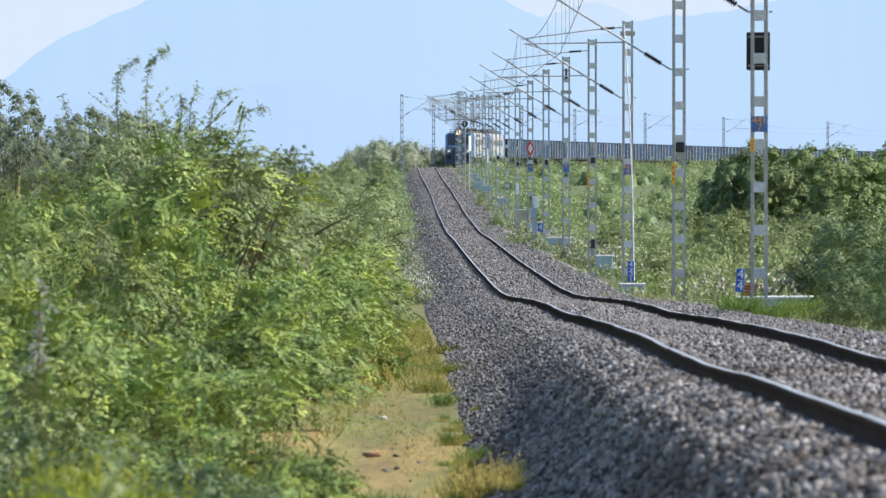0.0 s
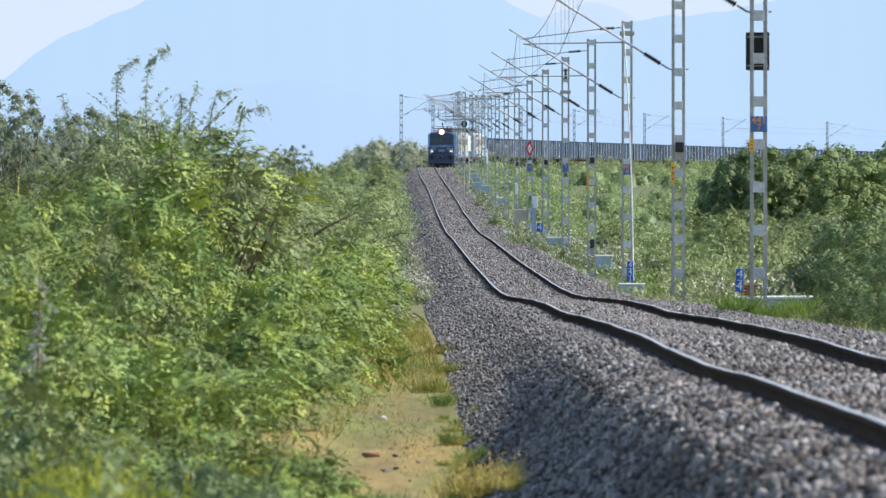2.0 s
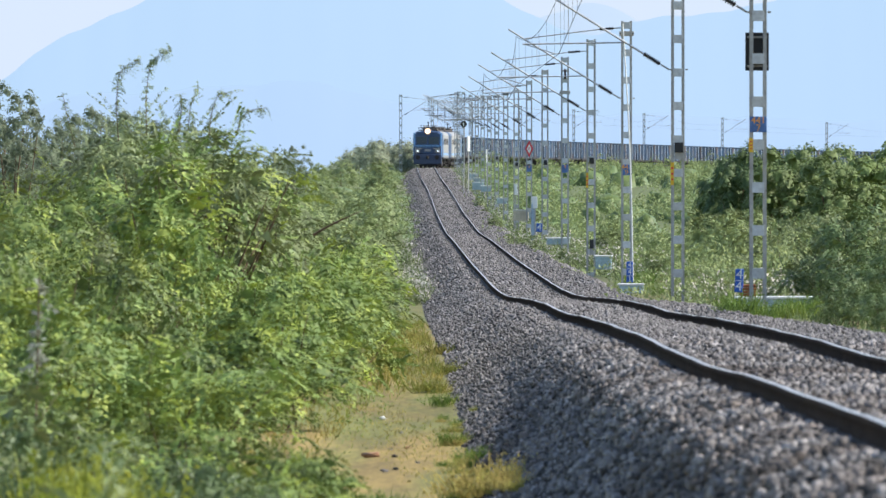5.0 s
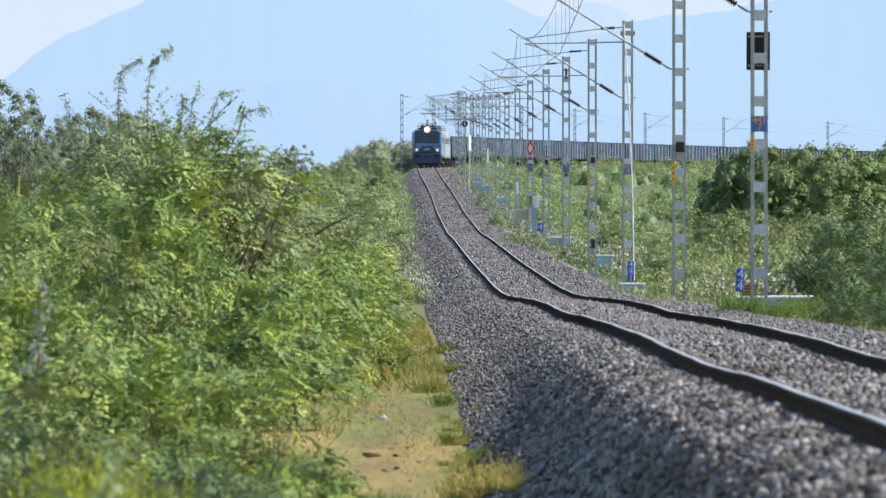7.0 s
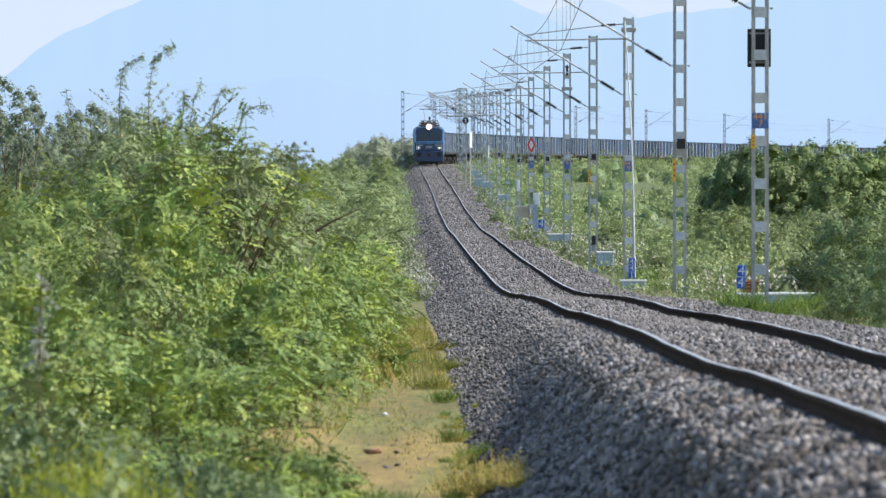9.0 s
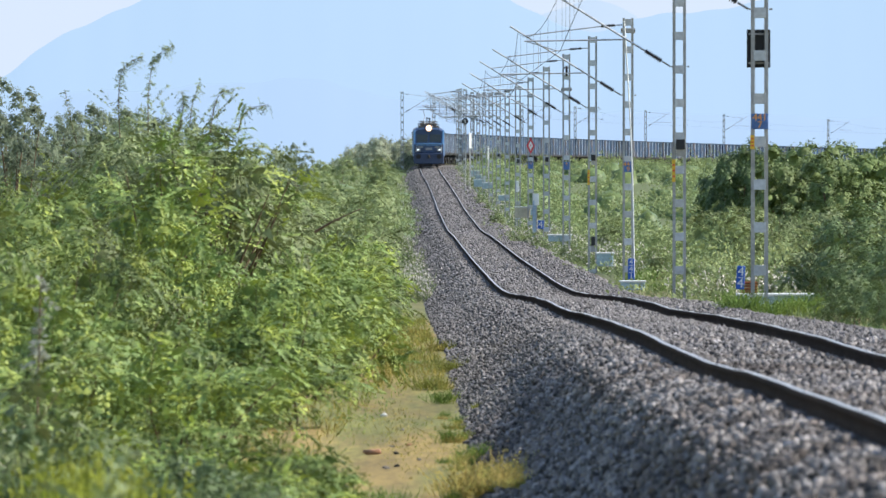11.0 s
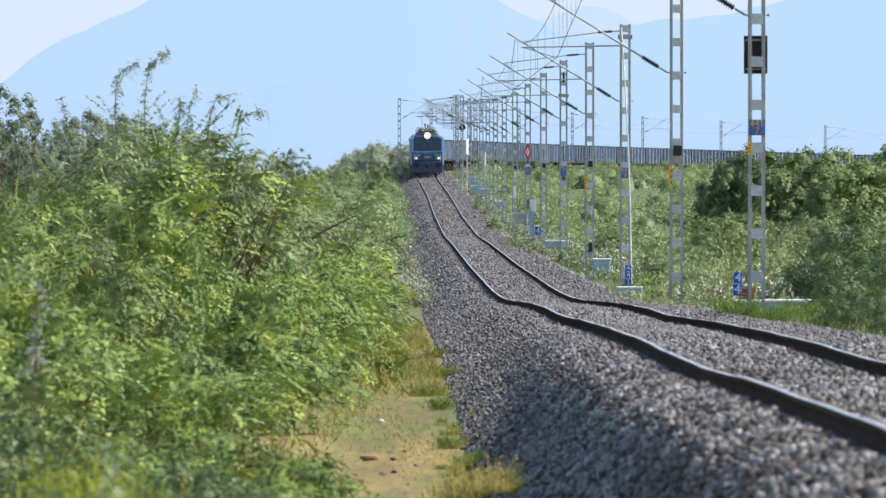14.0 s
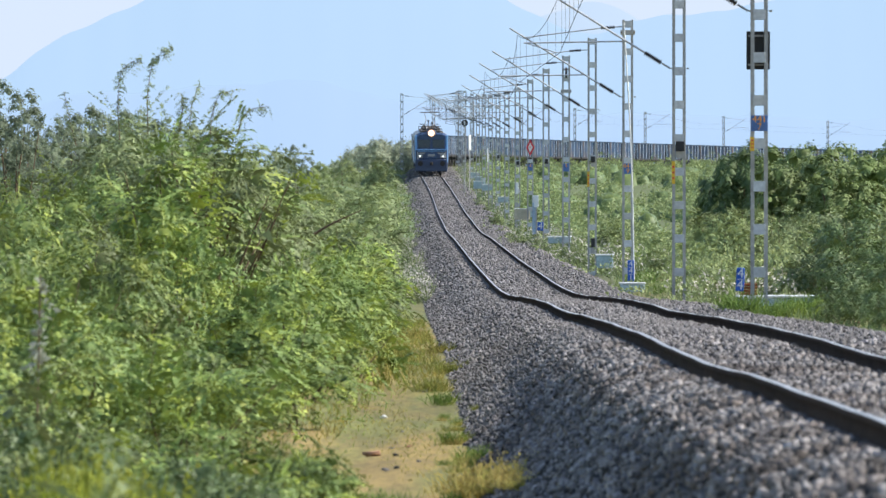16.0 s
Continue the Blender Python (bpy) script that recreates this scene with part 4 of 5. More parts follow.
def clump_leaves(c, out, radius, n_leaf, leaf, flat, core, r):
    """Clumps of leaves that lie like shingles on low domes: c, out: places and ways; flat: the dome's height as a share of its radius;
    core: the size of the dense mass of leaves inside, which closes the clump."""
    k = len(c)
    up = unit(out * 0.75 + np.array([0, 0, 1.0]) + r.normal(size=(k, 3)) * 0.25)
    a = unit(np.cross(up, r.normal(size=(k, 3))))
    b = np.cross(up, a)
    ang = r.uniform(0, 2 * np.pi, (k, n_leaf))
    rr = np.sqrt(r.uniform(0.0, 1.0, (k, n_leaf)))
    edge = 1 + 0.30 * np.sin(ang * 3 + r.uniform(0, 6, (k, 1))) + 0.18 * np.sin(ang * 5 + r.uniform(0, 6, (k, 1)))
    lon = (a[:, None] * np.cos(ang)[..., None] + b[:, None] * np.sin(ang)[..., None])
    R = radius[:, None, None]
    h = (1 - rr**2) * flat - 0.25 * flat * rr
    pos = c[:, None] + lon * (rr * edge)[..., None] * R + up[:, None] * h[..., None] * R
    pos = pos + r.normal(size=pos.shape) * R * 0.06 + np.array([0, 0, -0.22]) * (rr**3)[..., None] * R
    nrm = unit(up[:, None] + lon * (rr * flat * 1.5)[..., None] + r.normal(size=pos.shape) * 0.26)
    ax = unit(lon + r.normal(size=pos.shape) * 0.55 + np.array([0, 0, -0.15]))
    ax = unit(ax - nrm * (ax * nrm).sum(-1, keepdims=True) * 0.8)
    sd = unit(np.cross(ax, nrm))
    size = leaf * r.uniform(0.6, 1.35, (k, n_leaf))
    m = 7
    turn = np.arange(m) * 2 * np.pi / m
    deep = -0.22 * R * up[:, None]
    rings = [c[:, None] + deep + up[:, None] * R * flat * 0.88 * core]
    for share in (0.5, 0.95):
        q = share * core * r.uniform(0.75, 1.15, (k, m))[..., None]
        way = a[:, None] * np.cos(turn)[None, :, None] + b[:, None] * np.sin(turn)[None, :, None]
        rings.append(c[:, None] + deep + way * q * R + up[:, None] * R * ((1 - q**2) * flat * 0.9 - 0.3 * flat * q) * core + np.array([0, 0, -0.22]) * q**3 * R)
    body = np.concatenate(rings, 1)
    j, n = np.arange(m), (np.arange(m) + 1) % m
    face = np.concatenate([np.stack([0 * j, 1 + j, 1 + n], 1), np.stack([1 + j, 1 + m + j, 1 + m + n], 1), np.stack([1 + j, 1 + m + n, 1 + n], 1)])
    core_mesh = (body.reshape(-1, 3), (np.arange(k)[:, None, None] * (1 + 2 * m) + face[None]).reshape(-1, 3))
    return (pos.reshape(-1, 3), ax.reshape(-1, 3), sd.reshape(-1, 3), size.ravel()), core_mesh


def bush(name, seed, wide, high, clumps, n_leaf, leaf, mat, label, category="bush", group="", n_stem=8, lobes_n=7, clump=(0.10, 0.17), flat=0.35, slim=0.3, trunk=0.0, n_inner=120,
         sprays=0, spray=(0.3, 0.6), inner=0.6, limb=1.0, low=0.30, core=0.42):
    """A plant of leafy clumps and a few feathery sprays on forked stems, base at the origin. Its size is wide across and high."""
    r = np.random.default_rng(seed)
    root = tagged(new(name), label, category, group)
    lobes = []
    for k in range(lobes_n):
        a = 2 * np.pi * k / lobes_n + r.uniform(-0.4, 0.4)
        rr = r.uniform(0.15, 0.34) * wide
        hh = r.uniform(low, 0.72) * (high - trunk) + trunk
        lobes.append(((np.cos(a) * rr, np.sin(a) * rr, hh), (r.uniform(0.16, 0.26) * wide, r.uniform(0.16, 0.26) * wide, min(r.uniform(0.18, 0.30) * high, hh - 0.02 if trunk == 0 else 9))))
    lobes.append(((0, 0, trunk + (high - trunk) * 0.66), (wide * 0.27, wide * 0.27, (high - trunk) * 0.33)))
    c, d = crown_points(clumps, r, lobes, inner)
    leaves, (body, face) = clump_leaves(c, d, wide * r.uniform(*clump, len(c)), n_leaf, leaf, flat, core, r)
    got = [leaves]
    if sprays:
        at = r.integers(0, len(c), sprays)
        way = unit(d[at] * np.array([1, 1, 0.5]) + r.normal(size=(sprays, 3)) * 0.4 + np.array([0, 0, 0.15]))
        got.append(spray_leaves(c[at] + r.normal(size=(sprays, 3)) * 0.02 * wide, way, r.uniform(*spray, sprays), 26, leaf, r.uniform(0.1, 0.6, sprays), r))
    pos, ax, sd, size = (np.concatenate(q) for q in zip(*got))
    pi, di = crown_points(n_inner, r, [(q, tuple(k * 0.6 for k in rad)) for q, rad in lobes], 0.2)
    si = unit(np.cross(di, r.normal(size=di.shape)))
    li = 0.045 * wide * r.uniform(0.7, 1.3, len(pi))
    pos, ax, sd = np.concatenate([pos, pi]), np.concatenate([ax, di]), np.concatenate([sd, si])
    wid = np.concatenate([size * slim, li * 0.35])
    size = np.concatenate([size, li])
    tip = np.stack([pos + sd * wid[:, None], pos - sd * wid[:, None], pos + ax * size[:, None]], 1).reshape(-1, 3)
    tris = np.concatenate([np.arange(len(tip)).reshape(-1, 3), face + len(tip)])
    part("foliage", mesh_of("foliage", np.concatenate([tip, body]), tris=tris, mats=(mat,)), None, root)
    v, q = stems(lobes, r, n_stem, ((0.014 + 0.005 * high) if trunk == 0 else 0.035 * high / 2.5) * limb, 0.12 * wide / 3)
    part("branching_stem", mesh_of("branching_stem", v, quads=q, mats=(M_BARK,)), None, root)
    if trunk:
        tv, tq = [], []
        s = np.linspace(0, 1, 6)[:, None]
        branch_tube(tv, tq, np.array([0, 0, -0.3]) + s * np.array([r.normal() * 0.2, r.normal() * 0.2, trunk + high * 0.25]), 0.05 * high * 0.5 * limb, 0.02 * high * 0.5 * limb, 8)
        part("trunk", mesh_of("trunk", np.concatenate(tv), quads=np.concatenate(tq), mats=(M_BARK,)), None, root)
    return root


PLANTED = set()
SWAY = []


def plant(proto, x, y, high, base_high, turn=None, sink=0.05, wide=1.0):
    s = high / base_high
    g = float(ground_z(x, y))
    d = x - float(track_x(y))
    if -2.95 < d < 3.4 and y < 1300:
        g = max(g, float(bed_z(np.array([d]), np.array([y]))[0]))
    m = pose(x, y, g - sink, 0, 0, rng.uniform(0, 360) if turn is None else turn)
    if proto in PLANTED:
        ob = copy_thing(proto, m)
        ob.scale = (s * wide, s * wide, s)
    else:
        proto.matrix_basis = m
        proto.scale = (s * wide, s * wide, s)
        PLANTED.add(proto)
        return proto
    return ob


HI, MID, LO, TREE, GREY = [], [], [], [], []
TALL = []
DARK = [bush("dark_bush", 140 + k, 2.8, 2.4, 44, 66, 0.08, M_LEAF_K, "dark green leafy bush beside the masts", group="dark bushes", slim=0.4, flat=0.6, sprays=25, clump=(0.06, 0.12)) for k in range(3)]
for k in range(4):
    mat = M_LEAF_B if k == 2 else M_LEAF
    text = "feathery yellow-green mesquite bush in dense scrub"
    HI.append(bush("mesquite_bush", 20 + k, 2.6, 2.0, 44, 104, 0.053, mat, text, group="scrub bushes", slim=0.36, sprays=125, clump=(0.06, 0.12), n_inner=160))
    if k < 3:
        TALL.append(bush("mesquite_bush", 120 + k, 3.2, 3.6, 74, 78, 0.058, mat, text, group="scrub bushes", slim=0.36, sprays=130, clump=(0.05, 0.10), spray=(0.35, 0.8), n_inner=200))
    MID.append(bush("mesquite_bush", 30 + k, 2.8, 2.4, 40, 54, 0.08, M_LEAF_F if k % 2 else mat, "feathery green mesquite bush in the scrub", group="scrub bushes", slim=0.44, sprays=34, clump=(0.06, 0.12), n_inner=120, core=0.55))
    LO.append(bush("scrub_bush", 40 + k, 3.2, 2.4, 34, 34, 0.10, M_LEAF_B if k == 1 else M_LEAF_F, "dense green scrub bush beside the line", group="scrub bushes", slim=0.46, n_stem=5, n_inner=80, clump=(0.07, 0.13), core=0.65))
FAR = [bush("distant_bush", 70 + k, 3.2, 2.4, 34, 26, 0.15, M_LEAF_H, "bush behind the crest of the line, its leaf colour paled for haze", group="distant bushes", n_stem=5, n_inner=80, flat=0.7, core=0.65) for k in range(2)]
for k in range(3):
    TREE.append(bush("leafy_tree", 50 + k, 5.0, 5.6, 120, 110, 0.098, M_LEAF_K if k == 0 else M_LEAF_D, "dark green broad-crowned tree above the scrub", "tree", "dark trees", clump=(0.055, 0.09), flat=0.95, slim=0.45,
                     trunk=1.0, lobes_n=9, n_inner=300, inner=0.8, core=0.8))
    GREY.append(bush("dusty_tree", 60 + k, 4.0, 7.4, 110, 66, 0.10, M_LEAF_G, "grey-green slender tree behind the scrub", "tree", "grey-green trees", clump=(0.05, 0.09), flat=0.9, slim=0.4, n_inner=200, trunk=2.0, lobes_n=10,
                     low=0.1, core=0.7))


def pick(lst):
    return lst[int(rng.integers(len(lst)))]


# bushes along the path: edge of the path, and the height they reach, by distance
path_edge = curve_through([(34, -1.9), (54, -2.0), (72, -2.05), (88, -1.75), (104, -1.38), (129, -1.08), (170, -1.3), (272, -2.2), (476, -3.0), (680, -4.0), (884, -6)])
top_v = curve_through([(34, 860), (42.2, 760), (54.4, 640), (68, 540), (81.6, 470), (95.2, 400), (108.8, 330), (125.8, 330), (163.2, 335), (285.6, 335), (476, 318), (680, 290)])


def build_left_scrub():
    for y in list(np.arange(44, 87, 3.4)) + list(np.arange(87, 178, 4.8)):
        x = float(path_edge(y)) - 0.45
        left = -784 * y / F - 1.0
        while x > left:
            yy = y + rng.uniform(-1.6, 1.6)
            hump = 0
            u = 784 + x / yy * F
            if 104 < yy < 146:
                hump = 140 * math.exp(-((u - 270) / 150) ** 2)
            if yy < 72 and rng.uniform() < 0.28 or yy < 51 and u < 300:
                x -= rng.uniform(0.9, 1.5)
                continue
            z = CAMZ + (350 - (float(top_v(yy)) - hump)) * yy / F
            edge = float(path_edge(yy)) - x
            h = (z - float(ground_z(x, yy))) * rng.uniform(0.55 if yy < 75 else 0.66, 1.14) * min(1.0, 0.55 + edge * 0.3)
            h = max(0.6, h)
            kind, full = (HI, 2.0) if h < 2.6 and yy < 120 else (TALL, 3.6) if yy < 150 else (MID, 2.4)
            ob = plant(pick(kind), x + rng.uniform(-0.25, 0.1), yy, h, full, wide=min(1.5, max(0.75, 1.9 / h)) if kind is not TALL else 1.05)
            if yy < 110:
                SWAY.append((ob, ob.matrix_basis.normalized()))
            x -= rng.uniform(1.6, 2.6) * (0.75 if h < 1.5 else 1)
    for u, y, h in ((170, 120, 3.7), (215, 116, 4.0), (262, 118, 4.1), (312, 115, 3.9), (402, 117, 4.0), (440, 119, 3.4)):
        plant(TALL[2], (u - 784) * y / F, y, h, 3.6, wide=0.85)
    for u, y, h in ((5, 111, 3.0), (50, 113, 3.2), (92, 110, 3.0), (135, 108, 3.0), (165, 111, 3.1)):
        plant(TALL[0], (u - 784) * y / F, y, h, 3.6, wide=0.9)
    for u, y, h in ((500, 60, 0.95), (540, 64, 0.75), (480, 56, 1.0), (520, 68, 0.7), (555, 70, 0.55), (455, 64, 1.0), (300, 62, 1.2)):
        ob = plant(pick(HI), (u - 784) * y / F, y, h, 2.0, wide=1.15)
        SWAY.append((ob, ob.matrix_basis.normalized()))
    for y in np.arange(181, 435, 16):
        x = float(path_edge(y)) - 0.9
        left = -784 * y / F - 3
        while x > left:
            yy = y + rng.uniform(-6, 6)
            z = CAMZ + (350 - float(top_v(yy))) * yy / F
            h = max(1.2, (z - float(ground_z(x, yy))) * rng.uniform(0.7, 1.08))
            plant(pick(MID[1::2] if yy < 286 else LO), x, yy, h, 2.4, wide=min(1.3, 2.6 / h))
            x -= rng.uniform(2.0, 3.4)
    for y in np.arange(442, 750, 51):
        x = float(path_edge(y)) - 1.4
        left = -784 * y / F - 4
        while x > left:
            yy = y + rng.uniform(-20, 20)
            plant(pick(LO), x, yy, rng.uniform(1.8, 3.0), 2.4)
            x -= rng.uniform(3, 7)


def build_right_scrub():
    for y in list(np.arange(160, 286, 12.5)) + list(np.arange(286, 490, 27)):
        x = float(track_x(y)) + MAST_OUT + 1.7
        right = 784 * y / F + 2
        while x < right:
            yy = y + rng.uniform(-6, 6)
            d = x - float(track_x(yy))
            h = rng.uniform(1.1, 2.0)
            if d < 6:
                h *= 0.75
            if yy < 224 and d > 6.5:
                h = rng.uniform(2.0, 3.0)
            plant(pick(DARK + MID if yy < 224 and d > 6.8 else MID if yy < 286 else LO), x, yy, h, 2.4)
            x += rng.uniform(1.9, 3.4) * (1 if yy < 286 else 1.4)


def build_trees():
    for u, y, h in ((1318, 320, 5.9), (1350, 326, 5.6), (1398, 316, 5.7), (1445, 323, 5.8), (1490, 309, 5.3), (1540, 313, 5.8), (1590, 320, 5.8), (1285, 340, 4.8),
                    (1410, 354, 5.3), (1370, 340, 5.2)):
        plant(TREE[0] if u < 1360 else pick(TREE[1:]), (u - 784) * y / F, y, h, 5.6, wide=0.8 if u < 1320 else 1.0)
    for k in range(26):
        y = rng.uniform(252, 300)
        u = rng.uniform(1255, 1600)
        plant(pick(MID[1::2]), (u - 784) * y / F, y, rng.uniform(2.7, 3.6), 2.4, wide=0.85)
    for k in range(18):
        y = rng.uniform(142, 190)
        u = rng.uniform(1465, 1600)
        plant(pick(DARK if k % 2 else MID), (u - 784) * y / F, y, rng.uniform(1.5, 2.3), 2.4)
    for u, y, h in ((-20, 272, 7.3), (14, 265.2, 7.2), (45, 292.4, 6.5), (95, 319.6, 6.0), (150, 326.4, 6.5), (190, 326.4, 6.6), (235, 319.6, 6.6), (270, 333.2, 6.3), (300, 326.4, 6.5),
                    (492, 476, 4.9), (522, 489.6, 5.2), (125, 319.6, 6.4), (340, 353.6, 6.2), (75, 300, 6.1), (108, 302, 6.2), (170, 321, 6.7), (215, 323, 6.8)):
        plant(pick(GREY), (u - 784) * y / F, y, h, 7.4, wide=0.8)
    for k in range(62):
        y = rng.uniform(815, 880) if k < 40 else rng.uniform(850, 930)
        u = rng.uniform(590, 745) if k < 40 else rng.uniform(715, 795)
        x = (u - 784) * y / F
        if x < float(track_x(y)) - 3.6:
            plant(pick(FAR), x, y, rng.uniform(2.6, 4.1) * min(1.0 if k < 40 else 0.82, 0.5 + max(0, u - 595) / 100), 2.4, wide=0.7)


def far_scrub():
    """The scrub that nobody could count: low mounds of leaves over the far land on both sides of the line."""
    r = np.random.default_rng(11)
    pos, ax, sd, size, core_v, core_t = [], [], [], [], [], []
    ring = np.arange(8) * np.pi / 4
    dome = np.array([(math.cos(a) * math.cos(p), math.sin(a) * math.cos(p), math.sin(p)) for p in (0, 0.45, 0.9) for a in ring] + [(0, 0, 1.0)])
    dome_t = []
    for k in range(8):
        j = (k + 1) % 8
        for b in (0, 8):
            dome_t += [(b + k, b + j, b + 8 + j), (b + k, b + 8 + j, b + 8 + k)]
        dome_t.append((16 + k, 16 + j, 24))

    def mounds(n, y0, y1, x_of, h_of, per, leaf):
        for _ in range(n):
            y = r.uniform(y0, y1)
            x = x_of(y)
            if x is None:
                continue
            h, w = h_of(y), r.uniform(1.3, 2.8)
            d = unit(r.normal(size=(per, 3)) + np.array([0, 0, 0.5]))
            d[:, 2] = np.abs(d[:, 2])
            lump = 1 + 0.25 * np.sin(d[:, :1] * 5 + r.uniform(0, 6)) * np.sin(d[:, 2:] * 6 + r.uniform(0, 6))
            pos.append(np.array([x, y, float(ground_z(x, y)) - 0.1]) + d * np.array([w, w, h]) * lump * r.uniform(0.75, 1.0, (per, 1)))
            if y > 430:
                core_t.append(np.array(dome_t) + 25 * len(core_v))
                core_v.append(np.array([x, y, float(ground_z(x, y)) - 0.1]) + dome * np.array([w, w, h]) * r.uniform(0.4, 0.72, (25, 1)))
            a = unit(d + r.normal(size=(per, 3)) * 0.7)
            ax.append(a), sd.append(unit(np.cross(a, r.normal(size=(per, 3)))))
            size.append(leaf * r.uniform(0.6, 1.3, per))
    mounds(130, 170, 430, lambda y: r.uniform(float(track_x(y)) + 5.0, 784 * y / F + 2), lambda y: r.uniform(0.5, 2.0), 300, 0.10)
    mounds(260, 420, 840, lambda y: r.uniform(float(track_x(y)) + 5.5, 784 * y / F + 4), lambda y: r.uniform(0.7, 2.7), 260, 0.16)
    mounds(190, 380, 815, lambda y: r.uniform(-784 * y / F - 4, float(path_edge(y)) - 0.8), lambda y: r.uniform(0.6, 1.4), 230, 0.17)
    mounds(240, 150, 800, lambda y: float(track_x(y)) + r.uniform(3.5, 7.0), lambda y: r.uniform(0.45, 0.9), 130, 0.11)
    mounds(150, 430, 790, lambda y: float(track_x(y)) - r.uniform(3.1, 5.2), lambda y: r.uniform(0.45, 1.0), 150, 0.13)
    mounds(200, 850, 1200, lambda y: float(track_x(y)) + r.uniform(5.5, 45), lambda y: r.uniform(1.2, 2.0), 130, 0.32)
    mounds(150, 960, 1500, lambda y: r.uniform(-110, float(track_x(min(y, 1340))) - 9), lambda y: r.uniform(1.0, 1.9), 130, 0.4)
    cat = [np.concatenate(k) for k in (pos, ax, sd)]
    size = np.concatenate(size)
    me = leaves_mesh("distant_scrub", *cat, size, size * 0.40, M_LEAF_F, True)
    tagged(new("distant_scrub", me), "dense green scrub over the distant land", "scrub", kind="stuff")
    # Dark domes under the leaves stand in for the shaded gaps of the scrub.
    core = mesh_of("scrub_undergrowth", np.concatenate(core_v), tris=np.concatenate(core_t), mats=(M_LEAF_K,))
    tagged(new("scrub_undergrowth", core), "dark green cores, the shade between the leaves of the distant scrub", "scrub", kind="stuff")


def shoot(parent, pts, seed, leaf=0.036):
    """A tall arching shoot with sparse feathery leaves, its pose at its foot."""
    r = np.random.default_rng(seed)
    p = np.array([(a, 0.0, c) for a, c in pts])
    t = np.linspace(0, 1, len(p))
    f = np.linspace(0, 1, 14)
    line = np.stack([np.interp(f, t, p[:, k]) for k in range(3)], 1)
    line[1:-1] = (line[:-2] + line[1:-1] * 2 + line[2:]) / 4
    n = int(58 * np.linalg.norm(np.diff(line, axis=0), axis=1).sum())
    foot = line[0].copy()
    line = line - foot
    v, q = [], []
    branch_tube(v, q, line, 0.008, 0.003)
    ob = part("shoot", mesh_of("shoot", np.concatenate(v), quads=np.concatenate(q), mats=(M_BARK,)), None, parent, "tall arching leafy shoot")
    ob.location = foot
    g = r.uniform(0.1, 1.0, n)
    base = np.stack([np.interp(g, f, line[:, k]) for k in range(3)], 1)
    head = unit(r.normal(size=(n, 3)) + np.array([0, 0, -0.3]))
    pos, ax, sd, size = spray_leaves(base, head, r.uniform(0.06, 0.16, n), 9, leaf, r.uniform(0.2, 0.7, n), r)
    part("foliage", leaves_mesh("foliage", pos, ax, sd, size, size * 0.25, M_LEAF_F), None, ob)
    return ob


SHOOTS = []


def build_tall_bush():
    """The tall bush whose long shoots stand against the hills and sway."""
    y = 112.0
    yf = y / F
    root = bush("mesquite_bush", 77, 3.9, 3.9, 110, 84, 0.05, M_LEAF_B, "tall mesquite bush with long arching shoots", group="scrub bushes", clump=(0.035, 0.075), slim=0.36, n_inner=300, n_stem=22, spray=(0.2, 0.42), sprays=320, trunk=0.75, limb=0.8)
    x0 = (345 - 784) * yf
    g = float(ground_z(x0, y))
    root.matrix_basis = pose(x0, y, g)

    def local(u, v):
        return ((u - 784) * yf - x0, CAMZ + (350 - v) * yf - g)
    for k, line in enumerate((((212, 250), (206, 190), (208, 130), (225, 112), (248, 104)), ((262, 240), (258, 180), (262, 120), (275, 98), (300, 84)),
                              ((335, 230), (337, 190), (350, 148)), ((372, 240), (374, 200), (384, 168), (412, 160)), ((420, 240), (428, 208), (445, 193), (474, 188)),
                              ((135, 260), (120, 210), (110, 165)), ((318, 235), (322, 190), (318, 165)))):
        SHOOTS.append(shoot(root, [local(u, v) for u, v in line], 90 + k))


def build_near_sprays():
    """Mesquite close to the lens, of which only the topmost sprays rise into view, quite out of focus."""
    kinds = [bush("mesquite_bush", 170 + k, 1.5, 1.9, 5, 60, 0.045, M_LEAF if k else M_LEAF_B, "loose mesquite bush with thin leafy sprays", group="scrub bushes", clump=(0.06, 0.12), sprays=60, n_inner=40, low=0.2) for k in range(2)]
    for k, (u, y, top) in enumerate(((40, 27, 800), (190, 25, 690), (330, 26, 720), (455, 29, 770), (250, 31, 650))):
        x = (u - 784) * y / F
        h = CAMZ + (350 - top) * y / F - float(ground_z(x, y))
        ob = plant(kinds[k % 2], x, y, h, 2.05)
        SWAY.append((ob, ob.matrix_basis.normalized()))


def build_dark_bushes():
    """Darker, bluer bushes low at the edge of the path."""
    kinds = [bush("dark_bush", 150 + k, 2.6, 2.0, 56, 84, 0.058, M_LEAF_K, "dark green leafy bush at the edge of the path", group="dark bushes by the path", flat=0.6, sprays=40, clump=(0.06, 0.11)) for k in range(2)]
    for k, (u, y, h) in enumerate(((320, 50, 1.2), (385, 51, 1.2), (435, 52, 1.05), (345, 53, 1.25), (60, 52, 1.6))):
        ob = plant(kinds[k % 2], (u - 784) * y / F, y, h, 2.0, wide=0.9)
        SWAY.append((ob, ob.matrix_basis.normalized()))


build_tall_bush()
far_scrub()
build_left_scrub()
build_near_sprays()
build_dark_bushes()
build_right_scrub()
build_trees()


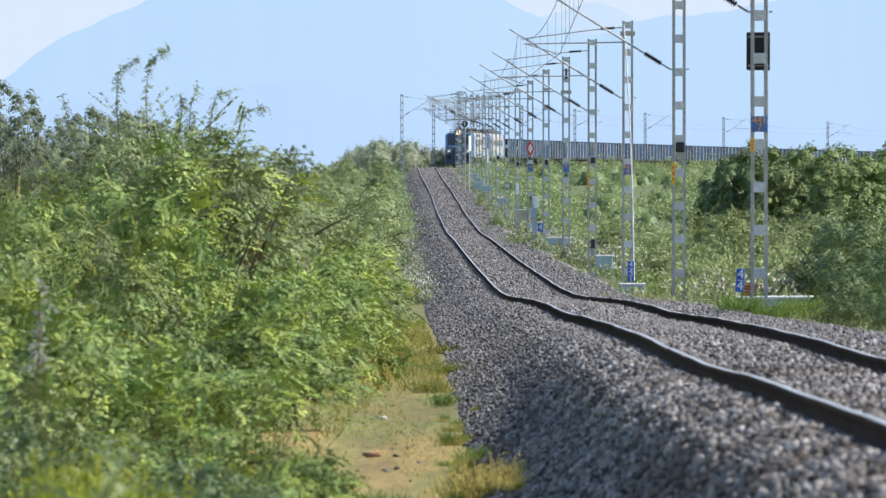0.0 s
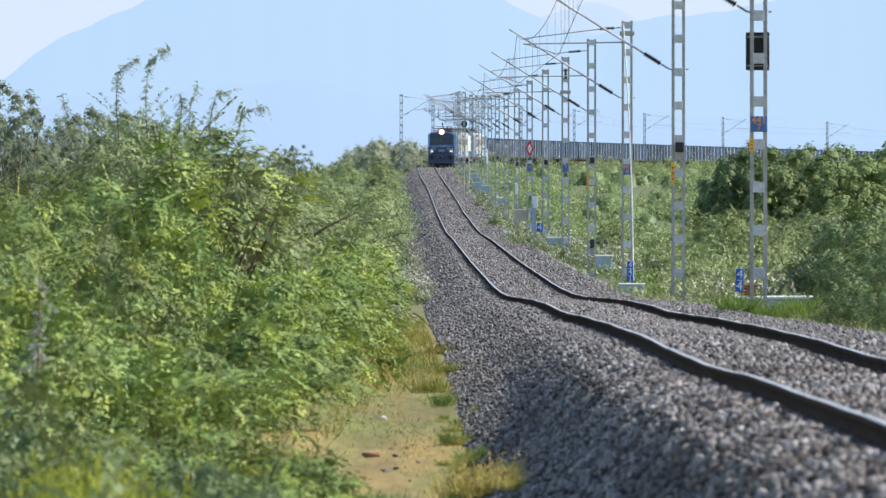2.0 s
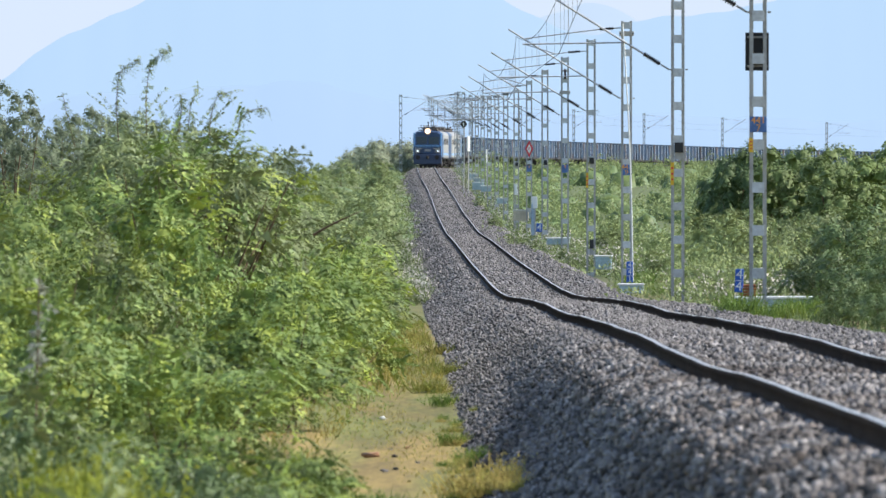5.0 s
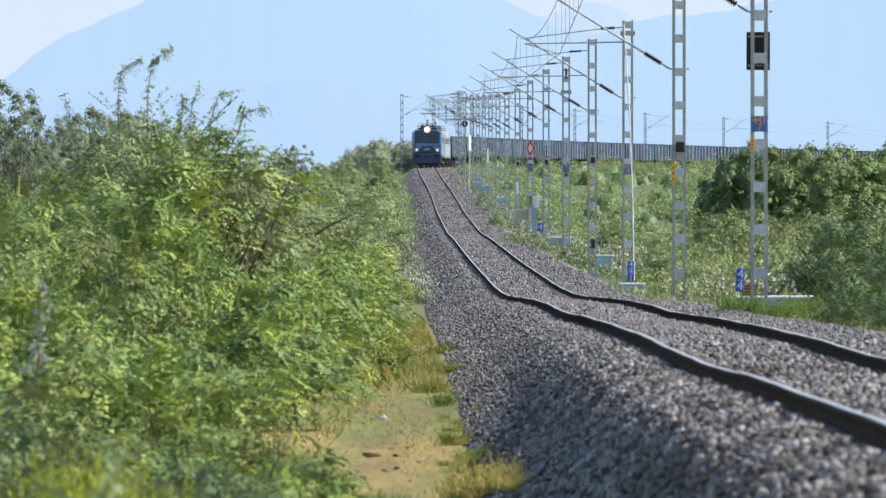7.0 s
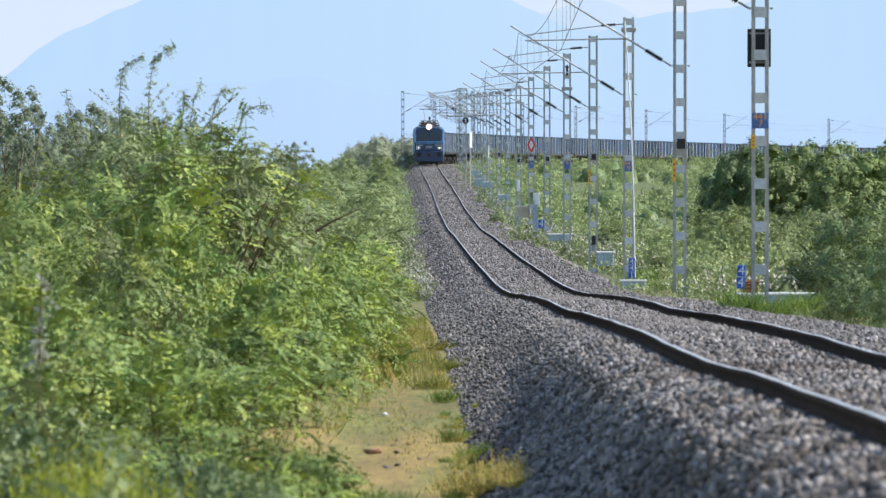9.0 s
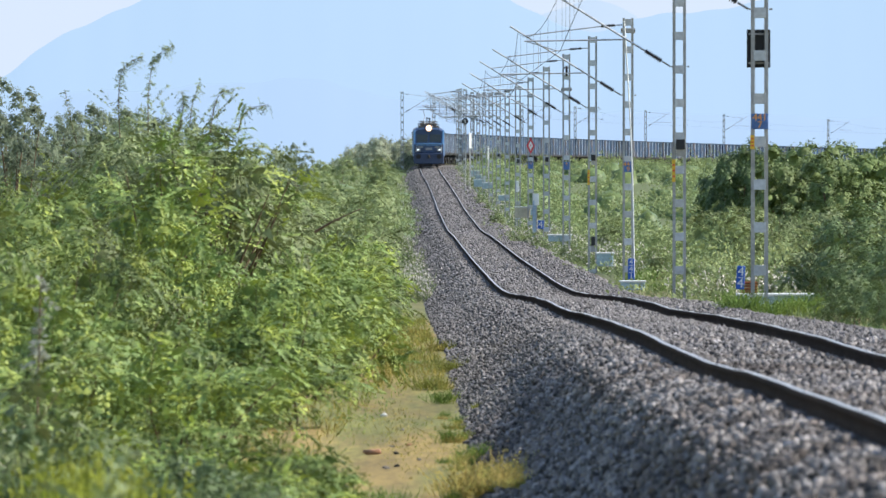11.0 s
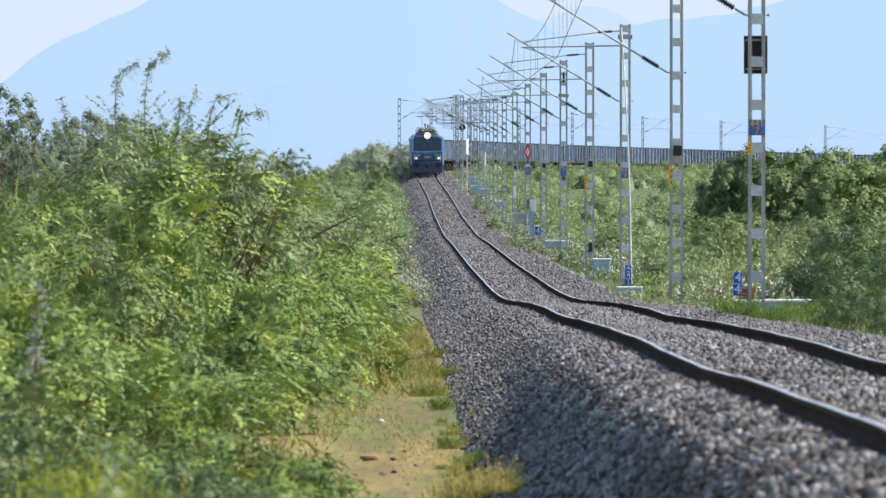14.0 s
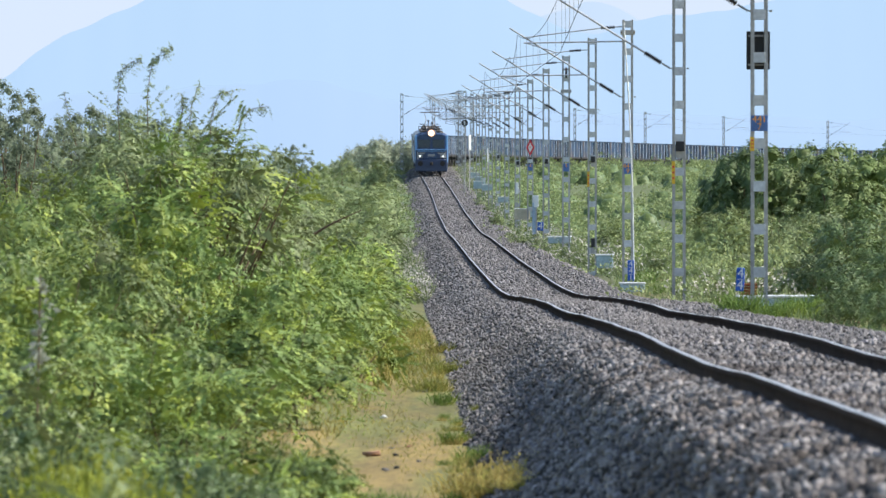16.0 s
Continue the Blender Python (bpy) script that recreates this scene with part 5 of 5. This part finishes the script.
# ---- loose stones of the ballast ----
def stones(y0, y1, d0, d1, per_m2, size, r):
    n = int((y1 - y0) * (d1 - d0) * per_m2)
    y, d = r.uniform(y0, y1, n), r.uniform(d0, d1, n)
    clear = (np.abs(np.abs(d) - 0.873) > 0.10)
    y, d = y[clear], d[clear]
    c = np.stack([track_x(y) + d, y, bed_z(d, y) + 0.012], 1)
    return c, size * r.uniform(0.55, 1.25, len(c))


def stone_shapes(c, s, r):
    n = len(c)
    v = np.array([(x, y, z) for x in (-1, 1) for y in (-1, 1) for z in (-1, 1)], float)[None] * r.uniform(0.45, 1.15, (n, 8, 3))
    v *= r.uniform(0.45, 1.25, (n, 1, 3))
    q = r.normal(size=(n, 3, 3))
    q = np.linalg.qr(q)[0]
    v = np.einsum("nij,nkj->nki", q, v) * s[:, None, None] * 0.5 + c[:, None]
    f = np.array([(0, 1, 3, 2), (4, 6, 7, 5), (0, 4, 5, 1), (2, 3, 7, 6), (0, 2, 6, 4), (1, 5, 7, 3)])
    return v.reshape(-1, 3), (np.arange(n)[:, None, None] * 8 + f[None]).reshape(-1, 4)


def stone_lumps(c, s, r):
    """Small eight-sided stones for the ballast further on."""
    n = len(c)
    v = np.array([(1, 0, 0), (-1, 0, 0), (0, 1, 0), (0, -1, 0), (0, 0, 1), (0, 0, -1)], float)[None] * r.uniform(0.5, 1.1, (n, 6, 1)) + r.normal(size=(n, 6, 3)) * 0.18
    v = v * s[:, None, None] * 0.62 + c[:, None]
    f = np.array([(0, 2, 4), (2, 1, 4), (1, 3, 4), (3, 0, 4), (2, 0, 5), (1, 2, 5), (3, 1, 5), (0, 3, 5)])
    return v.reshape(-1, 3), (np.arange(n)[:, None, None] * 6 + f[None]).reshape(-1, 3)


def build_stones():
    r = np.random.default_rng(3)
    sets = [stones(44, 78, -2.9, -0.5, 135, 0.060, r), stones(31, 44, -2.4, -0.5, 110, 0.060, r), stones(46, 88, -0.8, 2.6, 58, 0.055, r), stones(78, 88, -2.95, -0.5, 115, 0.058, r)]
    far = [stones(88, 130, -2.9, 3.2, 60, 0.060, r), stones(130, 220, -2.7, 3.0, 26, 0.075, r), stones(220, 400, -2.7, 2.9, 13, 0.095, r), stones(400, 800, -2.6, 2.6, 7, 0.13, r)]
    c = np.concatenate([a for a, _ in sets])
    s = np.concatenate([b for _, b in sets])
    near = (c[:, 1] > 72) & (c[:, 1] < 77) & (c[:, 0] - track_x(c[:, 1]) < -1.9)
    pick_one = np.flatnonzero(near)[:290]
    rest = np.ones(len(c), bool)
    rest[pick_one] = False
    v, q = stone_shapes(c[rest], s[rest], r)
    loose = part("loose_ballast", mesh_of("loose_ballast", v, quads=q, mats=(M_STONE,)), None, bed, "loose angular grey granite stones")
    tagged(loose, kind="stuff")
    c2, s2 = np.concatenate([a for a, _ in far]), np.concatenate([b for _, b in far])
    v, t = stone_lumps(c2, s2, r)
    rest_far = part("far_ballast", mesh_of("far_ballast", v, tris=t, mats=(M_STONE_FAR,)), None, bed, "loose grey granite stones along the line")
    tagged(rest_far, kind="stuff")
    shapes = []
    for k in range(6):
        v, q = stone_shapes(np.zeros((1, 3)), np.array([0.066]), r)
        shapes.append(mesh_of("stone", v, quads=q, mats=(M_STONE_ONE,)))
    for i, k in enumerate(pick_one):
        ob = part("stone", shapes[i % 6], None, bed)
        ob.matrix_basis = pose(*c[k], *r.uniform(0, 360, 3)) @ Matrix.Diagonal((*([s[k] / 0.066] * 3), 1))


build_stones()


# ---- grass and weeds ----
def toe_x(y):
    return track_x(y) - 2.75


def blades(y0, y1, x_lo, x_hi, n, h, mat, name, label, lean=0.45):
    r = np.random.default_rng(n)
    y = r.uniform(y0, y1, n)
    f = r.uniform(0, 1, n)
    x = x_lo(y) + (x_hi(y) - x_lo(y)) * f
    patch = np.sin(x * 2.3 + y * 0.1) * np.sin(y * 0.08 - x * 1.1) + 0.9 * (np.abs(f - 0.5) * 2) ** 2 - (0.75 if h < 0.06 else 0)
    keep = patch > r.uniform(-0.6, 0.9, n)
    x, y = x[keep], y[keep]
    pos = np.stack([x, y, ground_z(x, y) - 0.01], 1)
    ax = unit(r.normal(size=pos.shape) * lean + np.array([0, 0, 1.0]))
    sd = unit(np.cross(ax, r.normal(size=pos.shape)))
    size = h * r.uniform(0.4, 1.4, len(pos))
    ob = tagged(new(name, leaves_mesh(name, pos, ax, sd, size, size * 0.035 + 0.003, mat)), label, "grass", kind="stuff")
    return ob


def tuft(name, seed, high, wide, n, mat, label, category="grass", flowers=0, group="", slim=0.022, leaf=0.11, per=2):
    """Upright stalks that spread from one foot, with heads of flowers where it has them."""
    r = np.random.default_rng(seed)
    root = tagged(new(name), label, category, group)
    pos = np.stack([r.normal(size=n) * wide * 0.22, r.normal(size=n) * wide * 0.22, np.full(n, -0.02)], 1)
    ax = unit(np.stack([r.normal(size=n) * 0.4 * wide / high, r.normal(size=n) * 0.4 * wide / high, np.ones(n)], 1))
    sd = unit(np.cross(ax, r.normal(size=(n, 3))))
    L = high * r.uniform(0.45, 1.05, n)
    tagged(part("stalk_clump", leaves_mesh("stalk_clump", pos, ax, sd, L, L * slim * 0.5 + 0.003, mat), None, root), kind="stuff")
    m = n * per
    i = r.integers(0, n, m)
    base = pos[i] + ax[i] * (L[i] * r.uniform(0.25, 0.95, m))[:, None]
    a2 = unit(ax[i] * 0.5 + r.normal(size=(m, 3)))
    s2 = unit(np.cross(a2, r.normal(size=(m, 3))))
    l2 = high * leaf * r.uniform(0.5, 1.3, m)
    part("foliage", leaves_mesh("foliage", base, a2, s2, l2, l2 * 0.25, mat), None, root)
    if flowers:
        i = r.integers(0, n, flowers)
        base = pos[i] + ax[i] * (L[i] * r.uniform(0.8, 1.03, flowers))[:, None] + r.normal(size=(flowers, 3)) * 0.02
        a2 = unit(r.normal(size=(flowers, 3)))
        s2 = unit(np.cross(a2, r.normal(size=(flowers, 3))))
        l2 = np.full(flowers, 0.062) * r.uniform(0.6, 1.2, flowers)
        part("blossom", leaves_mesh("blossom", base, a2, s2, l2, l2 * 0.4, M_FLOWER), None, root, "small whitish flower heads")
    return root


def build_weeds():
    blades(62, 225, lambda y: path_edge(y) - 0.3, toe_x, 16000, 0.05, M_DRY, "path_grass", "short dry yellow grass along the path")
    blades(62, 230, lambda y: path_edge(y) - 0.2, lambda y: path_edge(y) + 0.75, 9000, 0.07, M_LEAF, "creeping_weeds", "low creeping green weeds along the path", 1.3)
    blades(58, 112, lambda y: path_edge(y) + 0.1, lambda y: toe_x(y) + 0.1, 12000, 0.05, M_GRASS, "path_weeds", "low patchy green weeds on the path", 0.9)
    blades(74, 285, lambda y: path_edge(y) - 0.3, lambda y: path_edge(y) + 0.45, 9000, 0.13, M_GRASS, "edge_grass", "green grass along the edge of the scrub")
    blades(129, 355, lambda y: track_x(y) + 3.1, lambda y: track_x(y) + 6.5, 16000, 0.17, M_LEAF_B, "mast_side_grass", "rank green grass round the foot of the masts")
    blades(108, 200, path_edge, lambda y: toe_x(y) - 0.1, 9000, 0.12, M_GRASS, "path_side_grass", "yellow-green grass where the path narrows")
    blades(104, 152, lambda y: track_x(y) + 3.2, lambda y: track_x(y) + 7.0, 8000, 0.15, M_LEAF_K, "shoulder_weeds", "low green weeds beyond the ballast")
    green = [tuft("weed", 5 + k, 0.42, 0.6, 150, M_HERB, "green leafy weed at the foot of the ballast", "weed", 0, "weeds by the line") for k in range(2)]
    dry = [tuft("grass_tuft", 15 + k, 0.35, 0.7, 240, M_DRY if k else M_GRASS, "yellowing grass tuft at the foot of the ballast", "grass", 0, "grass tufts by the line") for k in range(2)]
    tall = [tuft("tall_weed", 35 + k, 1.5, 0.5, 100, M_WEED, "tall yellow-green upright weed at the edge of the scrub", "weed", 0, "tall weeds", 0.02, 0.055, 9) for k in range(2)]
    white = [tuft("flowering_weed", 25 + k, 0.75, 0.9, 90, M_LEAF_B, "whitish-flowered weed beside the line", "weed", 95, "flowering weeds") for k in range(3)]

    def put(proto, u, y, h, base, d=None):
        x = (u - 784) * y / F if d is None else float(track_x(y)) + d
        plant(proto, x, y, h, base, sink=0.0)
    for u, y, h in ((785, 102, 0.28), (800, 87, 0.24), (855, 80.2, 0.2), (610, 68, 0.35), (660, 67.3, 0.28), (575, 68.7, 0.34), (690, 68, 0.3)):
        put(green[int(rng.integers(2))], u, y, h, 0.42)
    for u, y, h in ((845, 72.1, 0.42), (880, 71.4, 0.45), (905, 70, 0.30), (925, 68, 0.2), (860, 76.2, 0.16), (830, 80.2, 0.18), (765, 108.8, 0.3), (800, 119, 0.3), (780, 136, 0.3)):
        put(dry[int(rng.integers(2))], u, y, h, 0.35)
    for y in (246, 250, 253, 256, 258, 268, 285, 305, 330):
        for k in range(2):
            put(white[int(rng.integers(3))], 0, y + rng.uniform(-4, 4), rng.uniform(0.6, 1.0), 0.75, -2.85 + rng.uniform(-0.35, 0.15))
    for y, d, h in ((175.4, 3.9, 0.9), (178.2, 4.4, 1.0), (170, 4.9, 0.9), (182.2, 5.2, 1.0), (166.6, 4.2, 0.7), (253, 3.7, 1.1), (258.4, 4.3, 1.2), (248.9, 4.7, 1.0), (238, 3.6, 0.8), (299.2, 3.4, 1.0), (319.6, 3.5, 1.0), (340, 3.6, 1.0),
                    (360.4, 3.4, 0.9), (380.8, 3.7, 0.9), (224.4, 5.0, 0.9), (204, 4.8, 0.9), (197.2, 3.9, 0.8), (408, 3.5, 1.0), (442, 3.6, 1.0), (156.4, 5.5, 0.9), (151, 6.2, 0.9), (160, 4.3, 0.9), (162, 4.9, 1.0), (158, 3.8, 0.8), (165, 5.4, 1.0), (155, 4.6, 0.8), (272, 3.5, 0.9), (285.6, 4.0, 1.0)):
        put(white[int(rng.integers(3))], 0, y, h, 0.75, d)
    for u, yf in ((911, 0.0254), (925, 0.0264), (945, 0.0238), (960, 0.0236), (851, 0.0385), (862, 0.037), (873, 0.032), (884, 0.0315), (990, 0.0214), (1010, 0.0208), (1030, 0.0204)):
        plant(pick(MID), (u - 784) * yf, yf * F, rng.uniform(0.55, 0.85), 2.4, wide=1.1)
        if yf < 0.0265:
            put(white[int(rng.integers(3))], u + 6, yf * F - 2, rng.uniform(0.6, 0.8), 0.75)
    for k in range(26):
        y = rng.uniform(240, 760)
        put(white[int(rng.integers(3))], 0, y, rng.uniform(0.6, 1.0), 0.75, rng.uniform(2.75, 3.7))
    for k in range(26):
        y = rng.uniform(180, 700)
        put(white[int(rng.integers(3))], 0, y, rng.uniform(0.45, 0.8), 0.75, rng.uniform(-3.5, -2.75))
    for k in range(22):
        y = rng.uniform(62, 100)
        x = float(toe_x(y)) + rng.uniform(-0.45, 0.22)
        plant((dry + green)[int(rng.integers(4))], x, y, rng.uniform(0.10, 0.22), 0.4, sink=0.02)
    for u, y, h in ((140, 47, 1.0), (172, 46, 1.05), (205, 46.5, 1.0), (235, 47, 0.95), (110, 47, 1.1), (262, 47.4, 0.85), (155, 48, 1.1), (30, 47, 0.8), (75, 48, 0.9)):
        plant(tall[int(rng.integers(2))], (u - 784) * y / F, y, h + 0.27, 1.5, sink=0.0)
    for u, y, h in ((1295, 133, 0.45), (1318, 132, 0.5), (1340, 133, 0.4), (1362, 132, 0.45), (1385, 133, 0.45), (1400, 134, 0.4), (1425, 136, 0.5), (1450, 137, 0.5), (1480, 138, 0.6)):
        put(green[int(rng.integers(2))], u, y, h, 0.42)
    for y, d, h in ((133.3, 3.4, 0.45), (138, 3.8, 0.4), (130.6, 4.3, 0.4), (142.8, 3.2, 0.45), (139.4, 4.6, 0.4), (210.8, 3.6, 0.5), (227.8, 3.5, 0.6), (234.6, 4.1, 0.6)):
        put(green[int(rng.integers(2))], 0, y, h, 0.42, d)


for y, d, h in ((118, 3.9, 0.8), (121, 4.4, 1.1), (124, 3.8, 0.9), (127, 4.6, 1.3), (131, 4.2, 1.0), (126, 5.3, 1.4), (134, 5.2, 1.3), (140, 4.9, 1.3), (146, 5.4, 1.5), (151, 4.7, 1.2), (138, 6.2, 1.7), (110, 3.5, 0.6), (114, 3.9, 0.8), (119, 3.5, 0.7), (123, 3.4, 0.6), (128, 3.9, 0.8), (107, 4.0, 0.7)):
    plant(pick(DARK), float(track_x(y)) + d, y, h, 2.4)
build_weeds()


def bare_branch():
    root = tagged(new("bare_branch"), "dark bare branch lying over the scrub", "branch")
    v, q = [], []
    a, m, b = (np.array(place_at(u, w, 0.0085)) for u, w in ((556, 416), (590, 394), (642, 373)))
    f = np.linspace(0, 1, 6)[:, None]
    branch_tube(v, q, (1 - f) ** 2 * a + 2 * f * (1 - f) * m + f**2 * b, 0.022, 0.006)
    f = f[:4]
    branch_tube(v, q, m + (np.array(place_at(615, 396, 0.0085)) - m) * f, 0.014, 0.004)
    part("limb", mesh_of("limb", np.concatenate(v), quads=np.concatenate(q), mats=(M_BARK,)), None, root)


bare_branch()


def pale_weed():
    """A tall dead stalk with pale leaves among the bushes."""
    y, u = 60.0, 60
    x = (u - 784) * y / F
    root = tagged(new("pale_weed"), "tall dead stalk with pale dry leaves in the scrub", "weed")
    root.matrix_basis = pose(x, y, float(ground_z(x, y)))
    v, q = [], []
    f = np.linspace(0, 1, 6)[:, None]
    branch_tube(v, q, f * np.array([0.05, 0, 2.25]), 0.014, 0.005)
    part("stalk", mesh_of("stalk", np.concatenate(v), quads=np.concatenate(q), mats=(M_BARK,)), None, root)
    r = np.random.default_rng(8)
    n = 26
    base = np.array([0.05, 0, 1.0]) * r.uniform(0.62, 1.0, (n, 1)) * np.array([1, 1, 2.25])
    pos, ax, sd, size = spray_leaves(base, unit(r.normal(size=(n, 3)) + np.array([0, 0, 0.4])), r.uniform(0.05, 0.14, n), 6, 0.06, r.uniform(0.1, 0.5, n), r)
    part("foliage", leaves_mesh("foliage", pos, ax, sd, size, size * 0.3, M_PALE), None, root)


def path_litter():
    """Stones and broken bits that lie on the path."""
    r = np.random.default_rng(31)
    for u, v, long, mat, kind in ((678, 748, 0.09, M_WHITE, "stone"), (660, 806, 0.18, M_REDDISH, "stick"), (694, 796, 0.07, M_STONE_ONE, "stone"), (700, 808, 0.07, M_STONE_ONE, "stone"),
                                  (722, 795, 0.08, M_REDDISH, "shard"), (682, 833, 0.08, M_STONE_ONE, "stone"), (703, 830, 0.08, M_STONE_ONE, "stone"), (752, 703, 0.08, M_WHITE, "stone"),
                                  (740, 820, 0.07, M_STONE_ONE, "stone"), (712, 770, 0.06, M_STONE_ONE, "stone")):
        yf = 2.83 / (v - 350)
        x, y = (u - 784) * yf, yf * F
        a, q = stone_shapes(np.zeros((1, 3)), np.array([1.0]), r)
        a = a * np.array([long, long * 0.6, long * 0.45 if kind != "stick" else 0.05])
        name = {"stone": "loose_stone", "stick": "broken_stick", "shard": "pottery_shard"}[kind]
        text = {"stone": "small loose stone lying on the path", "stick": "reddish broken stick lying on the path", "shard": "reddish broken shard lying on the path"}[kind]
        ob = tagged(new(name, mesh_of(name, a, quads=q, mats=(mat,))), text, kind, group="litter on the path")
        ob.matrix_basis = pose(x, y, float(ground_z(x, y)) + long * 0.15)


pale_weed()
path_litter()
motions()
